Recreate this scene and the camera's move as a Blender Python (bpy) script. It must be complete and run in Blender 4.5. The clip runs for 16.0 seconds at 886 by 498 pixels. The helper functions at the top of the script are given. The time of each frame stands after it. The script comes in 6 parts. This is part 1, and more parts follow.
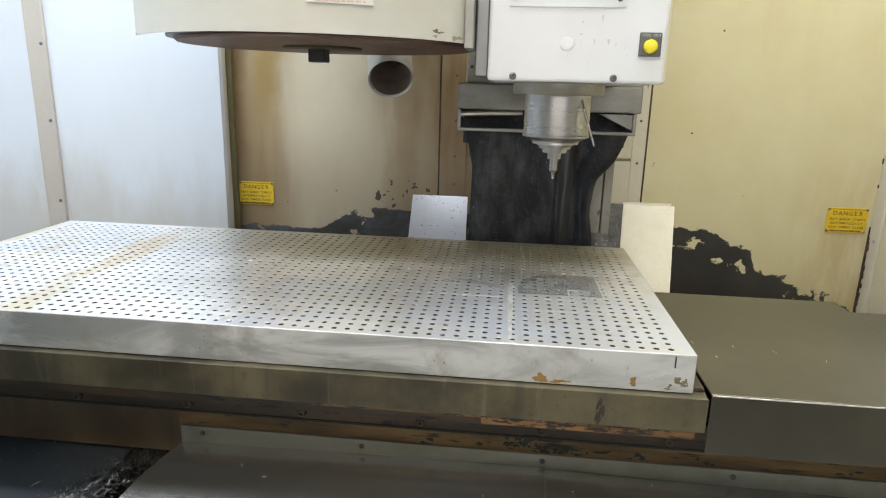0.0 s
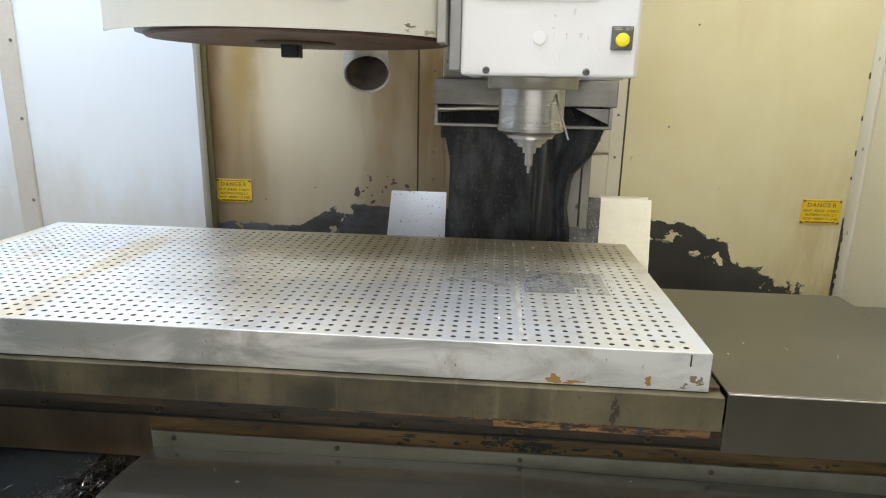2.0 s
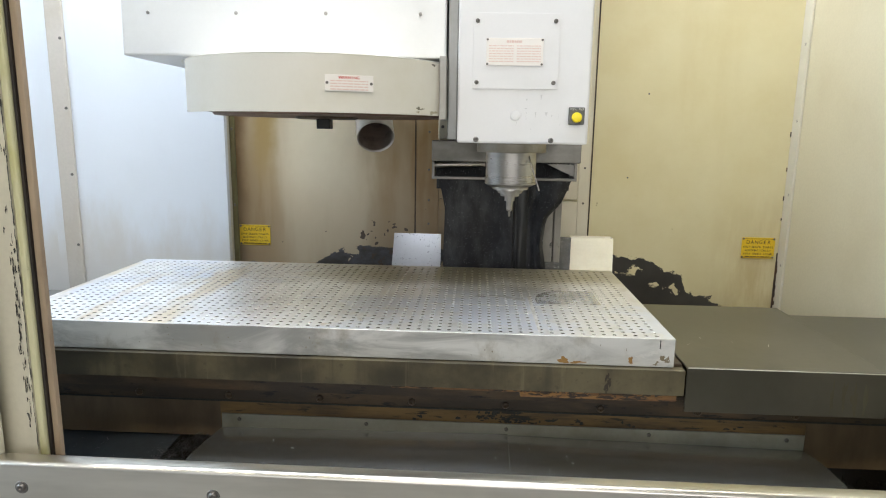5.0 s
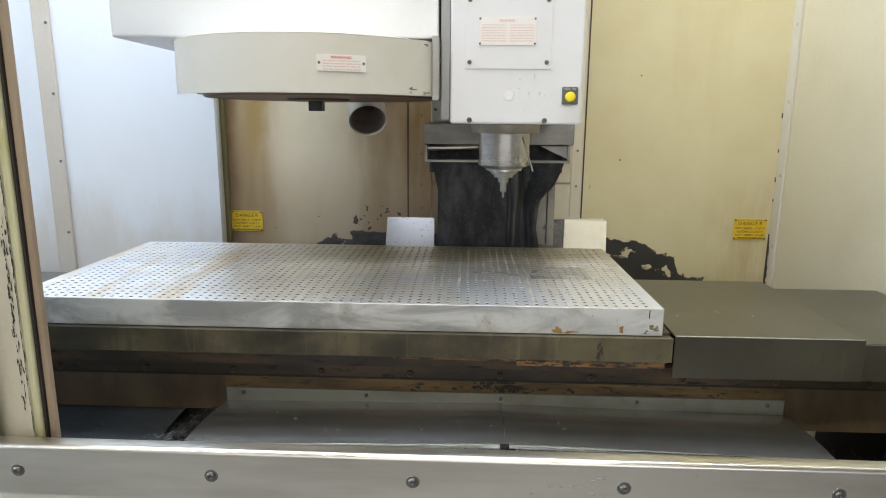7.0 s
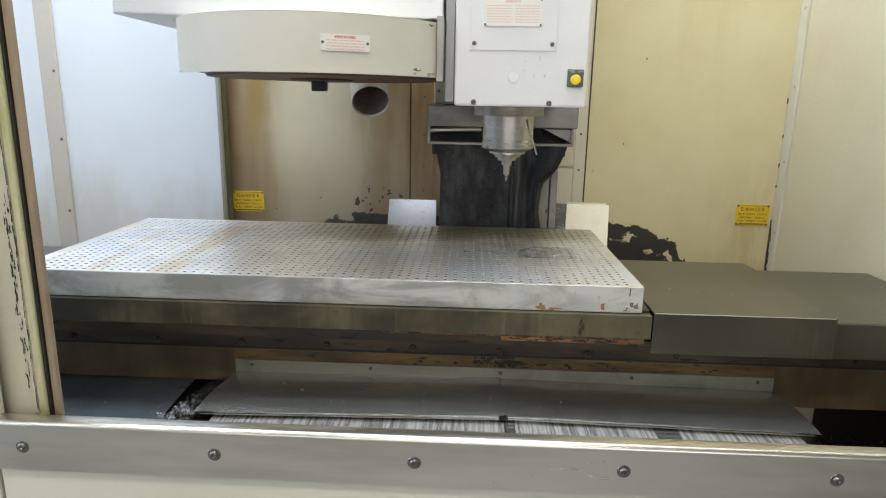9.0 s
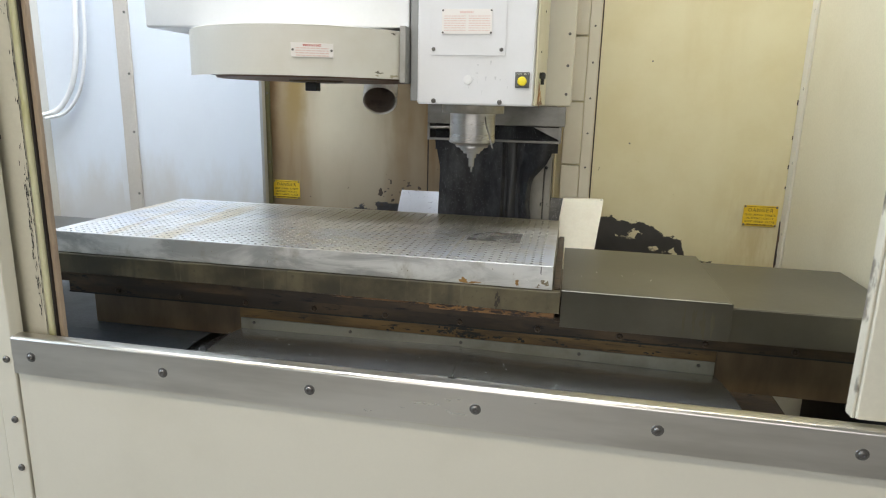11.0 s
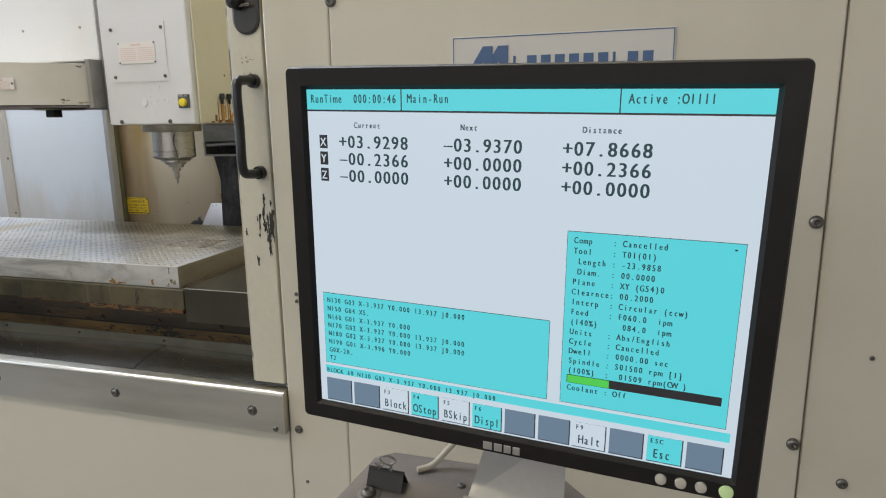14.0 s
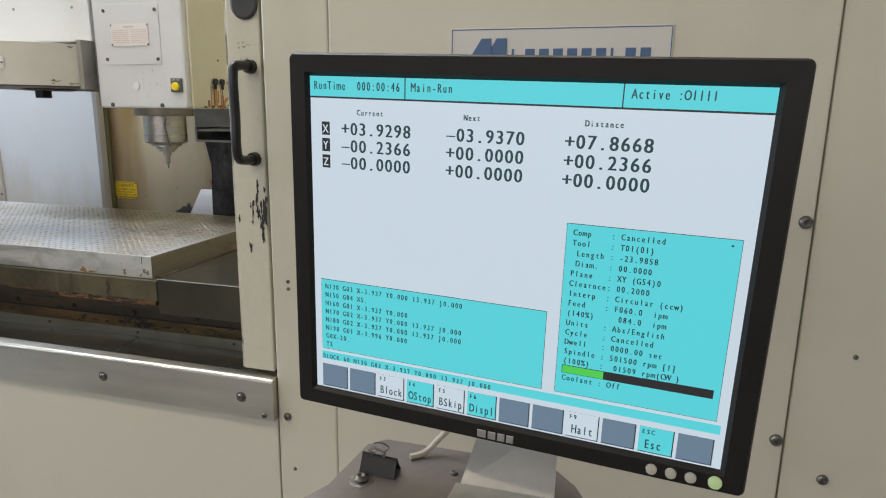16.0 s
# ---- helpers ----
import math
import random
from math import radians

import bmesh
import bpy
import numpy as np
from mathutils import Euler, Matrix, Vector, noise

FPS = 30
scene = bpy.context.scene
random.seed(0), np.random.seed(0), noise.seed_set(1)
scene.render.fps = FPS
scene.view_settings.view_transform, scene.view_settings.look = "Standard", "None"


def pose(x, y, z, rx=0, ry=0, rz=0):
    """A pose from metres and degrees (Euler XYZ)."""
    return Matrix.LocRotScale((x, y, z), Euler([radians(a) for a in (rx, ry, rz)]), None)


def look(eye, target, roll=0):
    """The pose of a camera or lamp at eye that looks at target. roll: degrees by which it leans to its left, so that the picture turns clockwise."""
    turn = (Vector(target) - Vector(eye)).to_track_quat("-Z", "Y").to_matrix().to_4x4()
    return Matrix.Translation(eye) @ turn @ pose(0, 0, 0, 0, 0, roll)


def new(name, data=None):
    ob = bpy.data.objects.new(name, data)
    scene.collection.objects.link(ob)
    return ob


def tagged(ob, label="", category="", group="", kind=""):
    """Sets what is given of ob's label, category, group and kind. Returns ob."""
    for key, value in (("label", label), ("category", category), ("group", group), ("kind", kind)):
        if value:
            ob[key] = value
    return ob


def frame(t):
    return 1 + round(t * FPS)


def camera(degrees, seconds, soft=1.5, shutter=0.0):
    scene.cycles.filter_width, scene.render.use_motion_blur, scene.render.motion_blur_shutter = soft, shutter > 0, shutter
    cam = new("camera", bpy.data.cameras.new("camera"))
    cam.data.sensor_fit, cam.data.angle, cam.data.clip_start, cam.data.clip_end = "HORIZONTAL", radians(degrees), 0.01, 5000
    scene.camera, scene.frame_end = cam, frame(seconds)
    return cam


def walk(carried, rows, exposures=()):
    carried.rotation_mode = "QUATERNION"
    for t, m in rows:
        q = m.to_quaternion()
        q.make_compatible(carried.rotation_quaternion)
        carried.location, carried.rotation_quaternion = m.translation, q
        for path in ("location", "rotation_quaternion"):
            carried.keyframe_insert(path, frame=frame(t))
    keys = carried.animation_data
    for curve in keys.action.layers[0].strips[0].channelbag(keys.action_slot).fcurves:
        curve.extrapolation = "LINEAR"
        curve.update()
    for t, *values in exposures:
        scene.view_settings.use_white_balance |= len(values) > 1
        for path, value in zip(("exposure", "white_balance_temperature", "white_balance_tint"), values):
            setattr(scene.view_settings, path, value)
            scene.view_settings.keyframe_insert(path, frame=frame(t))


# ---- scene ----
# camera: seconds, eye, turn about x, y and z
cam = camera(69.96, 16.0, soft=1.1, shutter=0.2)
ROWS = [
    (0.0, 0.0882, -0.5681, 1.5774, 75.607, -1.455, 6.169),
    (0.5, 0.0947, -0.5701, 1.5745, 75.676, -1.387, 5.965),
    (1.0, 0.0975, -0.5746, 1.5765, 75.651, -1.362, 5.565),
    (1.5, 0.1033, -0.5672, 1.5739, 75.438, -1.407, 5.204),
    (2.0, 0.1074, -0.5645, 1.5753, 75.294, -1.164, 4.672),
    (2.5, 0.0890, -0.6137, 1.5816, 75.066, -1.818, 4.082),
    (3.0, 0.1056, -0.7214, 1.5697, 75.195, -1.209, 3.070),
    (3.5, 0.1390, -0.8305, 1.5784, 74.792, -0.546, 3.745),
    (4.0, 0.1106, -0.9255, 1.6159, 76.561, -0.266, 3.628),
    (4.2, 0.1006, -0.9620, 1.6261, 78.173, -0.468, 3.489),
    (6.3, 0.0828, -0.9644, 1.6072, 79.972, -0.874, 2.715),
    (6.5, 0.0792, -0.9624, 1.6107, 79.441, -0.681, 2.392),
    (7.0, 0.0860, -0.9650, 1.6020, 78.462, -0.473, 2.358),
    (7.5, 0.0891, -0.9632, 1.6004, 77.574, -0.638, 2.358),
    (8.0, 0.0886, -0.9608, 1.6035, 77.096, -0.730, 2.229),
    (8.5, 0.0853, -0.9595, 1.6038, 76.897, -0.982, 2.357),
    (9.0, 0.0799, -0.9630, 1.6025, 76.863, -1.075, 2.506),
    (9.2, 0.0827, -0.9645, 1.5976, 76.928, -1.092, 2.760),
    (11.3, 0.6485, -1.1816, 1.6054, 76.810, 0.092, 13.906),
    (11.5, 0.7564, -1.1907, 1.6097, 76.535, 1.084, 15.861),
    (12.0, 1.0654, -1.1887, 1.6340, 78.372, -1.856, 21.546),
    (12.5, 1.3124, -1.2600, 1.6418, 79.554, -1.167, 22.804),
    (13.0, 1.5495, -1.2181, 1.6229, 79.006, -0.094, 19.579),
    (13.5, 1.7297, -1.1008, 1.6141, 78.652, -1.532, 17.610),
    (14.0, 1.7942, -1.0689, 1.5947, 78.467, 0.781, 16.358),
    (14.5, 1.7876, -1.0562, 1.5888, 78.490, -0.365, 16.232),
    (15.0, 1.7855, -1.0596, 1.5909, 78.140, -0.326, 15.939),
    (15.5, 1.7863, -1.0673, 1.5958, 77.956, -0.202, 15.868),
    (16.0, 1.7870, -1.0757, 1.5928, 77.803, -0.804, 15.625),
]
walk(cam, [(t, pose(*p)) for t, *p in ROWS],
     exposures=[(0.0, 0.20, 6580, 11), (2.0, 0.20, 6580, 11), (4.0, 0.15, 6530, 11), (6.4, 0.0, 6500, 12), (7.0, 0.0, 6480, 12), (9.0, -0.04, 6530, 11), (12.5, 0.0, 6420, 12), (13.0, -0.32, 6450, 12), (13.5, -0.42, 6600, 13), (14.0, -0.46, 6750, 13.5), (16.0, -0.46, 6750, 13.5)])

# ---- world and light ----
world = bpy.data.worlds.new("world")
scene.world = world
world.use_nodes = True
wn = world.node_tree.nodes
sky = wn.new("ShaderNodeTexSky")
sky.sky_type, sky.sun_disc = "NISHITA", False
sky.sun_elevation, sky.sun_rotation = radians(40), radians(200)
world.node_tree.links.new(sky.outputs[0], wn["Background"].inputs[0])
wn["Background"].inputs[1].default_value = 0.1


def area_lamp(name, eye, target, sx, sy, watts, color):
    data = bpy.data.lights.new(name, "AREA")
    data.shape, data.size, data.size_y, data.energy, data.color = "RECTANGLE", sx, sy, watts, color
    ob = new(name, data)
    ob.matrix_world = look(eye, target)
    return ob


# daylight through roof light and hall windows, fill tubes added under the hall's ceiling
area_lamp("roof_light", (-0.9, 1.0, 4.42), (-0.9, 1.0, 0), 3.4, 2.2, 310, (0.82, 0.90, 1.0))
area_lamp("window_light", (-5.9, -1.2, 2.9), (-1.0, 1.5, 1.6), 5.0, 2.2, 285, (0.66, 0.82, 1.0))
area_lamp("window_light", (0.8, -6.9, 3.0), (0.6, 0.5, 1.2), 6.6, 1.8, 112, (1.0, 0.97, 0.96))
# unseen tubes, placed to brighten the sill and the front
FILL_TUBES = [(1.6, 1.4, 22), (0.1, -2.1, 68), (-2.4, -2.2, 24)]
for tx, ty, watts in FILL_TUBES:
    area_lamp("tube_fill", (tx, ty, 4.28), (tx, ty, 0), 1.3, 0.25, watts, (1.0, 0.92, 0.74))

# ---- materials ----
def nodes_of(name):
    m = bpy.data.materials.new(name)
    m.use_nodes = True
    nt = m.node_tree
    return m, nt, nt.nodes["Principled BSDF"]


def add(nt, kind, **kw):
    n = nt.nodes.new(kind)
    for k, v in kw.items():
        n.inputs[k].default_value = v
    return n


def coords(nt, stretch=(1, 1, 1)):
    tc = nt.nodes.new("ShaderNodeTexCoord")
    mp = nt.nodes.new("ShaderNodeMapping")
    mp.inputs["Scale"].default_value = stretch
    nt.links.new(tc.outputs["Object"], mp.inputs["Vector"])
    return mp.outputs["Vector"]


def noise_at(nt, vec, scale, detail=5, rough=0.6):
    n = add(nt, "ShaderNodeTexNoise", Scale=scale, Detail=detail, Roughness=rough)
    nt.links.new(vec, n.inputs["Vector"])
    return n.outputs["Fac"]


def ramp(nt, fac, lo, hi):
    r = nt.nodes.new("ShaderNodeMapRange")
    r.inputs["From Min"].default_value, r.inputs["From Max"].default_value = lo, hi
    r.interpolation_type = "SMOOTHSTEP"
    nt.links.new(fac, r.inputs["Value"])
    return r.outputs["Result"]


def mix(nt, fac, a, b):
    m = nt.nodes.new("ShaderNodeMix")
    m.data_type = "RGBA"
    if isinstance(fac, float):
        m.inputs[0].default_value = fac
    else:
        nt.links.new(fac, m.inputs[0])
    for k, c in ((6, a), (7, b)):
        if isinstance(c, tuple):
            m.inputs[k].default_value = (*c, 1)
        else:
            nt.links.new(c, m.inputs[k])
    return m.outputs[2]


def calc(nt, op, a, b=None, c=None):
    m = nt.nodes.new("ShaderNodeMath")
    m.operation = op
    for k, v in enumerate((a, b, c)):
        if v is None:
            continue
        if isinstance(v, (int, float)):
            m.inputs[k].default_value = v
        else:
            nt.links.new(v, m.inputs[k])
    return m.outputs[0]


def surface(name, base, worn, rough=0.5, metal=0.0, scale=6.0, grain=80.0, bump=0.05, stretch=(1, 1, 1),
            amount=(0.45, 0.75), spots=None, spot_range=(0.68, 0.74), rough_var=0.15, spec=0.5, fleck=0.35, spot_scale=None):
    """Paint or metal: a base colour that wears into another at two scales, with grain in gloss and relief."""
    m, nt, b = nodes_of(name)
    v = coords(nt, stretch)
    big = noise_at(nt, v, scale)
    fine = noise_at(nt, v, grain, 3)
    col = mix(nt, ramp(nt, big, *amount), base, worn)
    tone = ramp(nt, fine, 0.2, 0.8)
    dark = tuple(0.82 * x for x in base)
    col = mix(nt, calc(nt, "MULTIPLY", tone, fleck), col, dark)
    if spots:
        s = noise_at(nt, v, spot_scale or scale * 3.7, 6 if not spot_scale else 2, 0.7)
        col = mix(nt, ramp(nt, s, *spot_range), col, spots)
    nt.links.new(col, b.inputs["Base Color"])
    r = calc(nt, "ADD", rough - rough_var / 2, calc(nt, "MULTIPLY", calc(nt, "ADD", big, fine), rough_var / 1.0))
    nt.links.new(calc(nt, "SUBTRACT", r, rough_var / 2), b.inputs["Roughness"])
    b.inputs["Metallic"].default_value = metal
    b.inputs["Specular IOR Level"].default_value = spec
    bp = add(nt, "ShaderNodeBump", Strength=bump, Distance=0.002)
    nt.links.new(fine, bp.inputs["Height"])
    nt.links.new(bp.outputs[0], b.inputs["Normal"])
    return m


def plain(name, color, rough=0.5, metal=0.0, glow=0.0):
    m, nt, b = nodes_of(name)
    b.inputs["Base Color"].default_value = (*color, 1)
    b.inputs["Roughness"].default_value, b.inputs["Metallic"].default_value = rough, metal
    if glow:
        b.inputs["Emission Color"].default_value = (*color, 1)
        b.inputs["Emission Strength"].default_value = glow
    return m


CREAM = surface("cream_paint", (0.62, 0.58, 0.46), (0.56, 0.51, 0.39), 0.42, 0, 2.5, 120, 0.05, fleck=0.1)
FRONT = surface("front_cream_paint", (0.60, 0.57, 0.47), (0.55, 0.52, 0.42), 0.38, 0, 2.0, 150, 0.04, fleck=0.1)
WHITE = surface("white_paint", (0.76, 0.76, 0.75), (0.70, 0.70, 0.68), 0.38, 0, 3, 120, 0.03, fleck=0.1)
# cream panels whose paint carries the blue tint of the daylight, plus tan splashes
PALE, nt, b = nodes_of("daylight_tinted_paint")
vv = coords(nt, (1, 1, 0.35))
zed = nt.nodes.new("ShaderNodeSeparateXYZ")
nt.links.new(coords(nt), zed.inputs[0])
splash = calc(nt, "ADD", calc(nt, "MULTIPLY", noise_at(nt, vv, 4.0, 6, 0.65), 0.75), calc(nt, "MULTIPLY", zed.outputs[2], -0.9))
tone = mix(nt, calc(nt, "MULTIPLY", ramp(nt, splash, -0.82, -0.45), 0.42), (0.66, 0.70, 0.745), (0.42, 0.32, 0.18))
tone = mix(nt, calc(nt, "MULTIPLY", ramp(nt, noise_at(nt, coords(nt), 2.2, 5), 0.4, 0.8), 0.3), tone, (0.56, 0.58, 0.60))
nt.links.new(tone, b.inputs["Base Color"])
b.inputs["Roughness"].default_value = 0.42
SIDE = surface("side_cream_paint", (0.70, 0.655, 0.50), (0.65, 0.59, 0.42), 0.4, 0, 2.5, 100, 0.04, fleck=0.1)
INOX = surface("brushed_stainless", (0.68, 0.65, 0.585), (0.46, 0.435, 0.375), 0.28, 1.0, 2.2, 40, 0.0, (0.45, 3, 3), (0.35, 0.7), fleck=0.04, rough_var=0.02)
COVER = surface("oiled_cover_steel", (0.115, 0.107, 0.086), (0.168, 0.154, 0.122), 0.29, 0.80, 1.8, 60, 0.0, (1, 1, 1), (0.4, 0.75), fleck=0.1, rough_var=0.03)
SHEET = surface("dull_steel_sheet", (0.49, 0.495, 0.50), (0.33, 0.32, 0.275), 0.24, 0.84, 2.4, 40, 0.0, (0.6, 1.4, 1), (0.34, 0.68), fleck=0.1, rough_var=0.08)
OILY, nt, b = nodes_of("oily_grey_casting")
drip = noise_at(nt, coords(nt, (9, 1, 0.5)), 2.2, 6, 0.65)
cloud = noise_at(nt, coords(nt), 4.5, 6, 0.6)
dots = noise_at(nt, coords(nt), 55, 4, 0.7)
tone = mix(nt, ramp(nt, cloud, 0.34, 0.68), (0.030, 0.025, 0.015), (0.112, 0.093, 0.050))
tone = mix(nt, calc(nt, "MULTIPLY", ramp(nt, drip, 0.50, 0.72), 0.75), tone, (0.036, 0.029, 0.018))
tone = mix(nt, calc(nt, "MULTIPLY", ramp(nt, dots, 0.56, 0.72), 0.5), tone, (0.030, 0.024, 0.015))
tone = mix(nt, calc(nt, "MULTIPLY", ramp(nt, calc(nt, "MULTIPLY", drip, -1.0), -0.42, -0.32), 0.4), tone, (0.20, 0.17, 0.10))
nt.links.new(tone, b.inputs["Base Color"])
nt.links.new(calc(nt, "ADD", 0.22, calc(nt, "MULTIPLY", cloud, 0.4)), b.inputs["Roughness"])
bp = add(nt, "ShaderNodeBump", Strength=0.25, Distance=0.002)
nt.links.new(dots, bp.inputs["Height"])
nt.links.new(bp.outputs[0], b.inputs["Normal"])
RAIL = surface("brown_greasy_rail", (0.040, 0.029, 0.019), (0.095, 0.060, 0.030), 0.45, 0.0, 6, 60, 0.3, (0.5, 1, 2), (0.40, 0.66), (0.012, 0.011, 0.010), (0.58, 0.66), spec=0.4)
RUST = surface("rusty_strip", (0.205, 0.122, 0.040), (0.062, 0.040, 0.020), 0.42, 0.0, 8, 70, 0.25, (0.35, 1, 2.4), (0.36, 0.62), (0.020, 0.017, 0.012), (0.575, 0.63), spec=0.45, fleck=0.5)
CAST = surface("brown_casting", (0.150, 0.104, 0.056), (0.070, 0.046, 0.026), 0.4, 0.0, 5, 60, 0.2, (1, 1, 0.35), (0.38, 0.66), spec=0.5)
BLACK = plain("black_plastic", (0.012, 0.012, 0.012), 0.35)
DARK = plain("dark_void", (0.01, 0.01, 0.01), 0.7)
RUBBER = surface("black_rubber", (0.016, 0.016, 0.018), (0.115, 0.116, 0.120), 0.45, 0, 7, 260, 0.7, (1.4, 1, 0.6), (0.42, 0.80), (0.30, 0.31, 0.32), (0.66, 0.72), spec=0.25, spot_scale=230)
STEEL = surface("turned_steel", (0.44, 0.42, 0.39), (0.34, 0.32, 0.29), 0.3, 1.0, 6, 160, 0.02, (0.3, 0.3, 6))
BOLT = surface("bolt_steel", (0.20, 0.19, 0.175), (0.12, 0.11, 0.10), 0.35, 0.9, 90, 400, 0.1)
CONCRETE = surface("concrete", (0.24, 0.235, 0.22), (0.17, 0.165, 0.155), 0.75, 0, 1.5, 60, 0.2)
HALLWALL = surface("hall_wall_paint", (0.62, 0.61, 0.58), (0.55, 0.54, 0.51), 0.7, 0, 1.0, 50, 0.1)
PRINT = plain("faded_black_print", (0.10, 0.068, 0.015), 0.6)
YELLOW = surface("yellow_sign", (0.75, 0.50, 0.02), (0.62, 0.42, 0.03), 0.45, 0, 30, 200, 0.02)
INK = plain("black_ink", (0.015, 0.014, 0.012), 0.6)

# ---- helpers for meshes ----
ORIGIN = {}


def thing(name, base, label, category, group="", kind=""):
    """An Empty at the base of a thing; its parts are written in world coordinates."""
    ob = new(name)
    ob.empty_display_size = 0.05
    ob.location = base
    ORIGIN[ob.name] = Vector(base)
    return tagged(ob, label, category, group, kind)


def local_thing(name, m, label, category, group="", kind=""):
    """An Empty with a turned pose; its parts are written in its own space."""
    ob = new(name)
    ob.empty_display_size = 0.05
    ob.matrix_world = m
    ORIGIN[ob.name] = Vector((0, 0, 0))
    return tagged(ob, label, category, group, kind)


def part(name, bm, material, parent=None, label="", smooth=False):
    """Links a bmesh as one mesh object, under a thing or a part."""
    me = bpy.data.meshes.new(name)
    if smooth:
        for f in bm.faces:
            f.smooth = True
    if parent is not None:
        bmesh.ops.translate(bm, verts=bm.verts, vec=-ORIGIN[parent.name])
    bm.to_mesh(me)
    bm.free()
    if smooth:
        me.set_sharp_from_angle(angle=radians(38))
    me.materials.append(material)
    ob = new(name, me)
    if parent is not None:
        ob.parent = parent
        ORIGIN[ob.name] = ORIGIN[parent.name]
    return tagged(ob, label)


def box(x0, x1, y0, y1, z0, z1, bevel=0.0, segments=2, bm=None):
    own = bmesh.new()
    r = bmesh.ops.create_cube(own, size=1)
    for v in own.verts:
        v.co = Vector(((x0 + x1) / 2 + v.co.x * (x1 - x0), (y0 + y1) / 2 + v.co.y * (y1 - y0), (z0 + z1) / 2 + v.co.z * (z1 - z0)))
    if bevel:
        bmesh.ops.bevel(own, geom=list(own.edges), offset=bevel, segments=segments, affect="EDGES", profile=0.5)
    return merge(bm, own)


def merge(bm, own):
    if bm is None:
        return own
    me = bpy.data.meshes.new("t")
    own.to_mesh(me)
    own.free()
    bm.from_mesh(me)
    bpy.data.meshes.remove(me)
    return bm


def lathe(profile, n=32, m=None, bm=None, caps=True):
    """Turns (radius, z) pairs about z, then places the result by m."""
    own = bmesh.new()
    rings = []
    for r, z in profile:
        rings.append([own.verts.new((r * math.cos(2 * math.pi * k / n), r * math.sin(2 * math.pi * k / n), z)) for k in range(n)])
    for a, b in zip(rings, rings[1:]):
        for k in range(n):
            own.faces.new((a[k], a[(k + 1) % n], b[(k + 1) % n], b[k]))
    if caps:
        own.faces.new(list(reversed(rings[0])))
        own.faces.new(rings[-1])
    bmesh.ops.recalc_face_normals(own, faces=own.faces)
    if m is not None:
        bmesh.ops.transform(own, matrix=m, verts=own.verts)
    return merge(bm, own)


def tube(points, r, n=10, bm=None):
    """A round bar along a line of points."""
    own = bmesh.new()
    pts = [Vector(p) for p in points]
    rings = []
    q, last = None, None
    for i, p in enumerate(pts):
        d = (pts[min(i + 1, len(pts) - 1)] - pts[max(i - 1, 0)]).normalized()
        q = d.to_track_quat("Z", "Y") if q is None else last.rotation_difference(d) @ q
        last = d
        rings.append([own.verts.new(p + q @ Vector((r * math.cos(2 * math.pi * k / n), r * math.sin(2 * math.pi * k / n), 0))) for k in range(n)])
    for a, b in zip(rings, rings[1:]):
        for k in range(n):
            own.faces.new((a[k], a[(k + 1) % n], b[(k + 1) % n], b[k]))
    own.faces.new(list(reversed(rings[0])))
    own.faces.new(rings[-1])
    bmesh.ops.recalc_face_normals(own, faces=own.faces)
    return merge(bm, own)


def curve_points(ctrl, steps=8):
    """A smooth line through control points."""
    pts = [Vector(p) for p in ctrl]
    out = []
    for i in range(len(pts) - 1):
        p0, p1, p2, p3 = pts[max(i - 1, 0)], pts[i], pts[i + 1], pts[min(i + 2, len(pts) - 1)]
        for k in range(steps):
            t = k / steps
            out.append(0.5 * ((2 * p1) + (p2 - p0) * t + (2 * p0 - 5 * p1 + 4 * p2 - p3) * t * t + (3 * p1 - p0 - 3 * p2 + p3) * t ** 3))
    return out + [pts[-1]]


def plate(corners, thick, bm=None):
    """A sheet of metal on four or more corners, thickened against its normal."""
    own = bmesh.new()
    vs = [Vector(c) for c in corners]
    nrm = (vs[1] - vs[0]).cross(vs[2] - vs[1]).normalized()
    a = [own.verts.new(v) for v in vs]
    b = [own.verts.new(v - nrm * thick) for v in vs]
    if len(vs) == 4:
        for i, j, k in ((0, 1, 2), (0, 2, 3)):
            own.faces.new((a[i], a[j], a[k]))
            own.faces.new((b[k], b[j], b[i]))
    else:
        own.faces.new(a)
        own.faces.new(list(reversed(b)))
    for k in range(len(vs)):
        own.faces.new((a[k], b[k], b[(k + 1) % len(vs)], a[(k + 1) % len(vs)]))
    bmesh.ops.recalc_face_normals(own, faces=own.faces)
    return merge(bm, own)


BOLT_MESH = {}


def bolt(parent, x, y, z, r=0.008, axis="y", material=None, name="bolt"):
    """A button-head screw with a socket, facing -y (or up)."""
    key = (round(r, 4), axis, (material or BOLT).name)
    if key not in BOLT_MESH:
        m = pose(0, 0, 0, 90, 0, 0) if axis == "y" else (pose(0, 0, 0) if axis == "z" else pose(0, 0, 0, 0, 90, 0))
        prof = [(r, 0), (r * 0.97, r * 0.3), (r * 0.75, r * 0.58), (r * 0.42, r * 0.66), (r * 0.38, r * 0.62), (r * 0.36, r * 0.25)]
        bm = lathe(prof, 14, m)
        me = bpy.data.meshes.new("bolt")
        for f in bm.faces:
            f.smooth = True
        bm.to_mesh(me)
        bm.free()
        me.materials.append(material or BOLT)
        BOLT_MESH[key] = me
    ob = new(name, BOLT_MESH[key])
    ob.parent = parent
    ob.location = Vector((x, y, z)) - ORIGIN[parent.name]
    return ob


def structure(name, bm, material, label, category):
    ob = part(name, bm, material, None, label)
    ORIGIN[ob.name] = Vector((0, 0, 0))
    return tagged(ob, "", category, "", "structure")


# ---- lettering ----
GLYPHS = {}


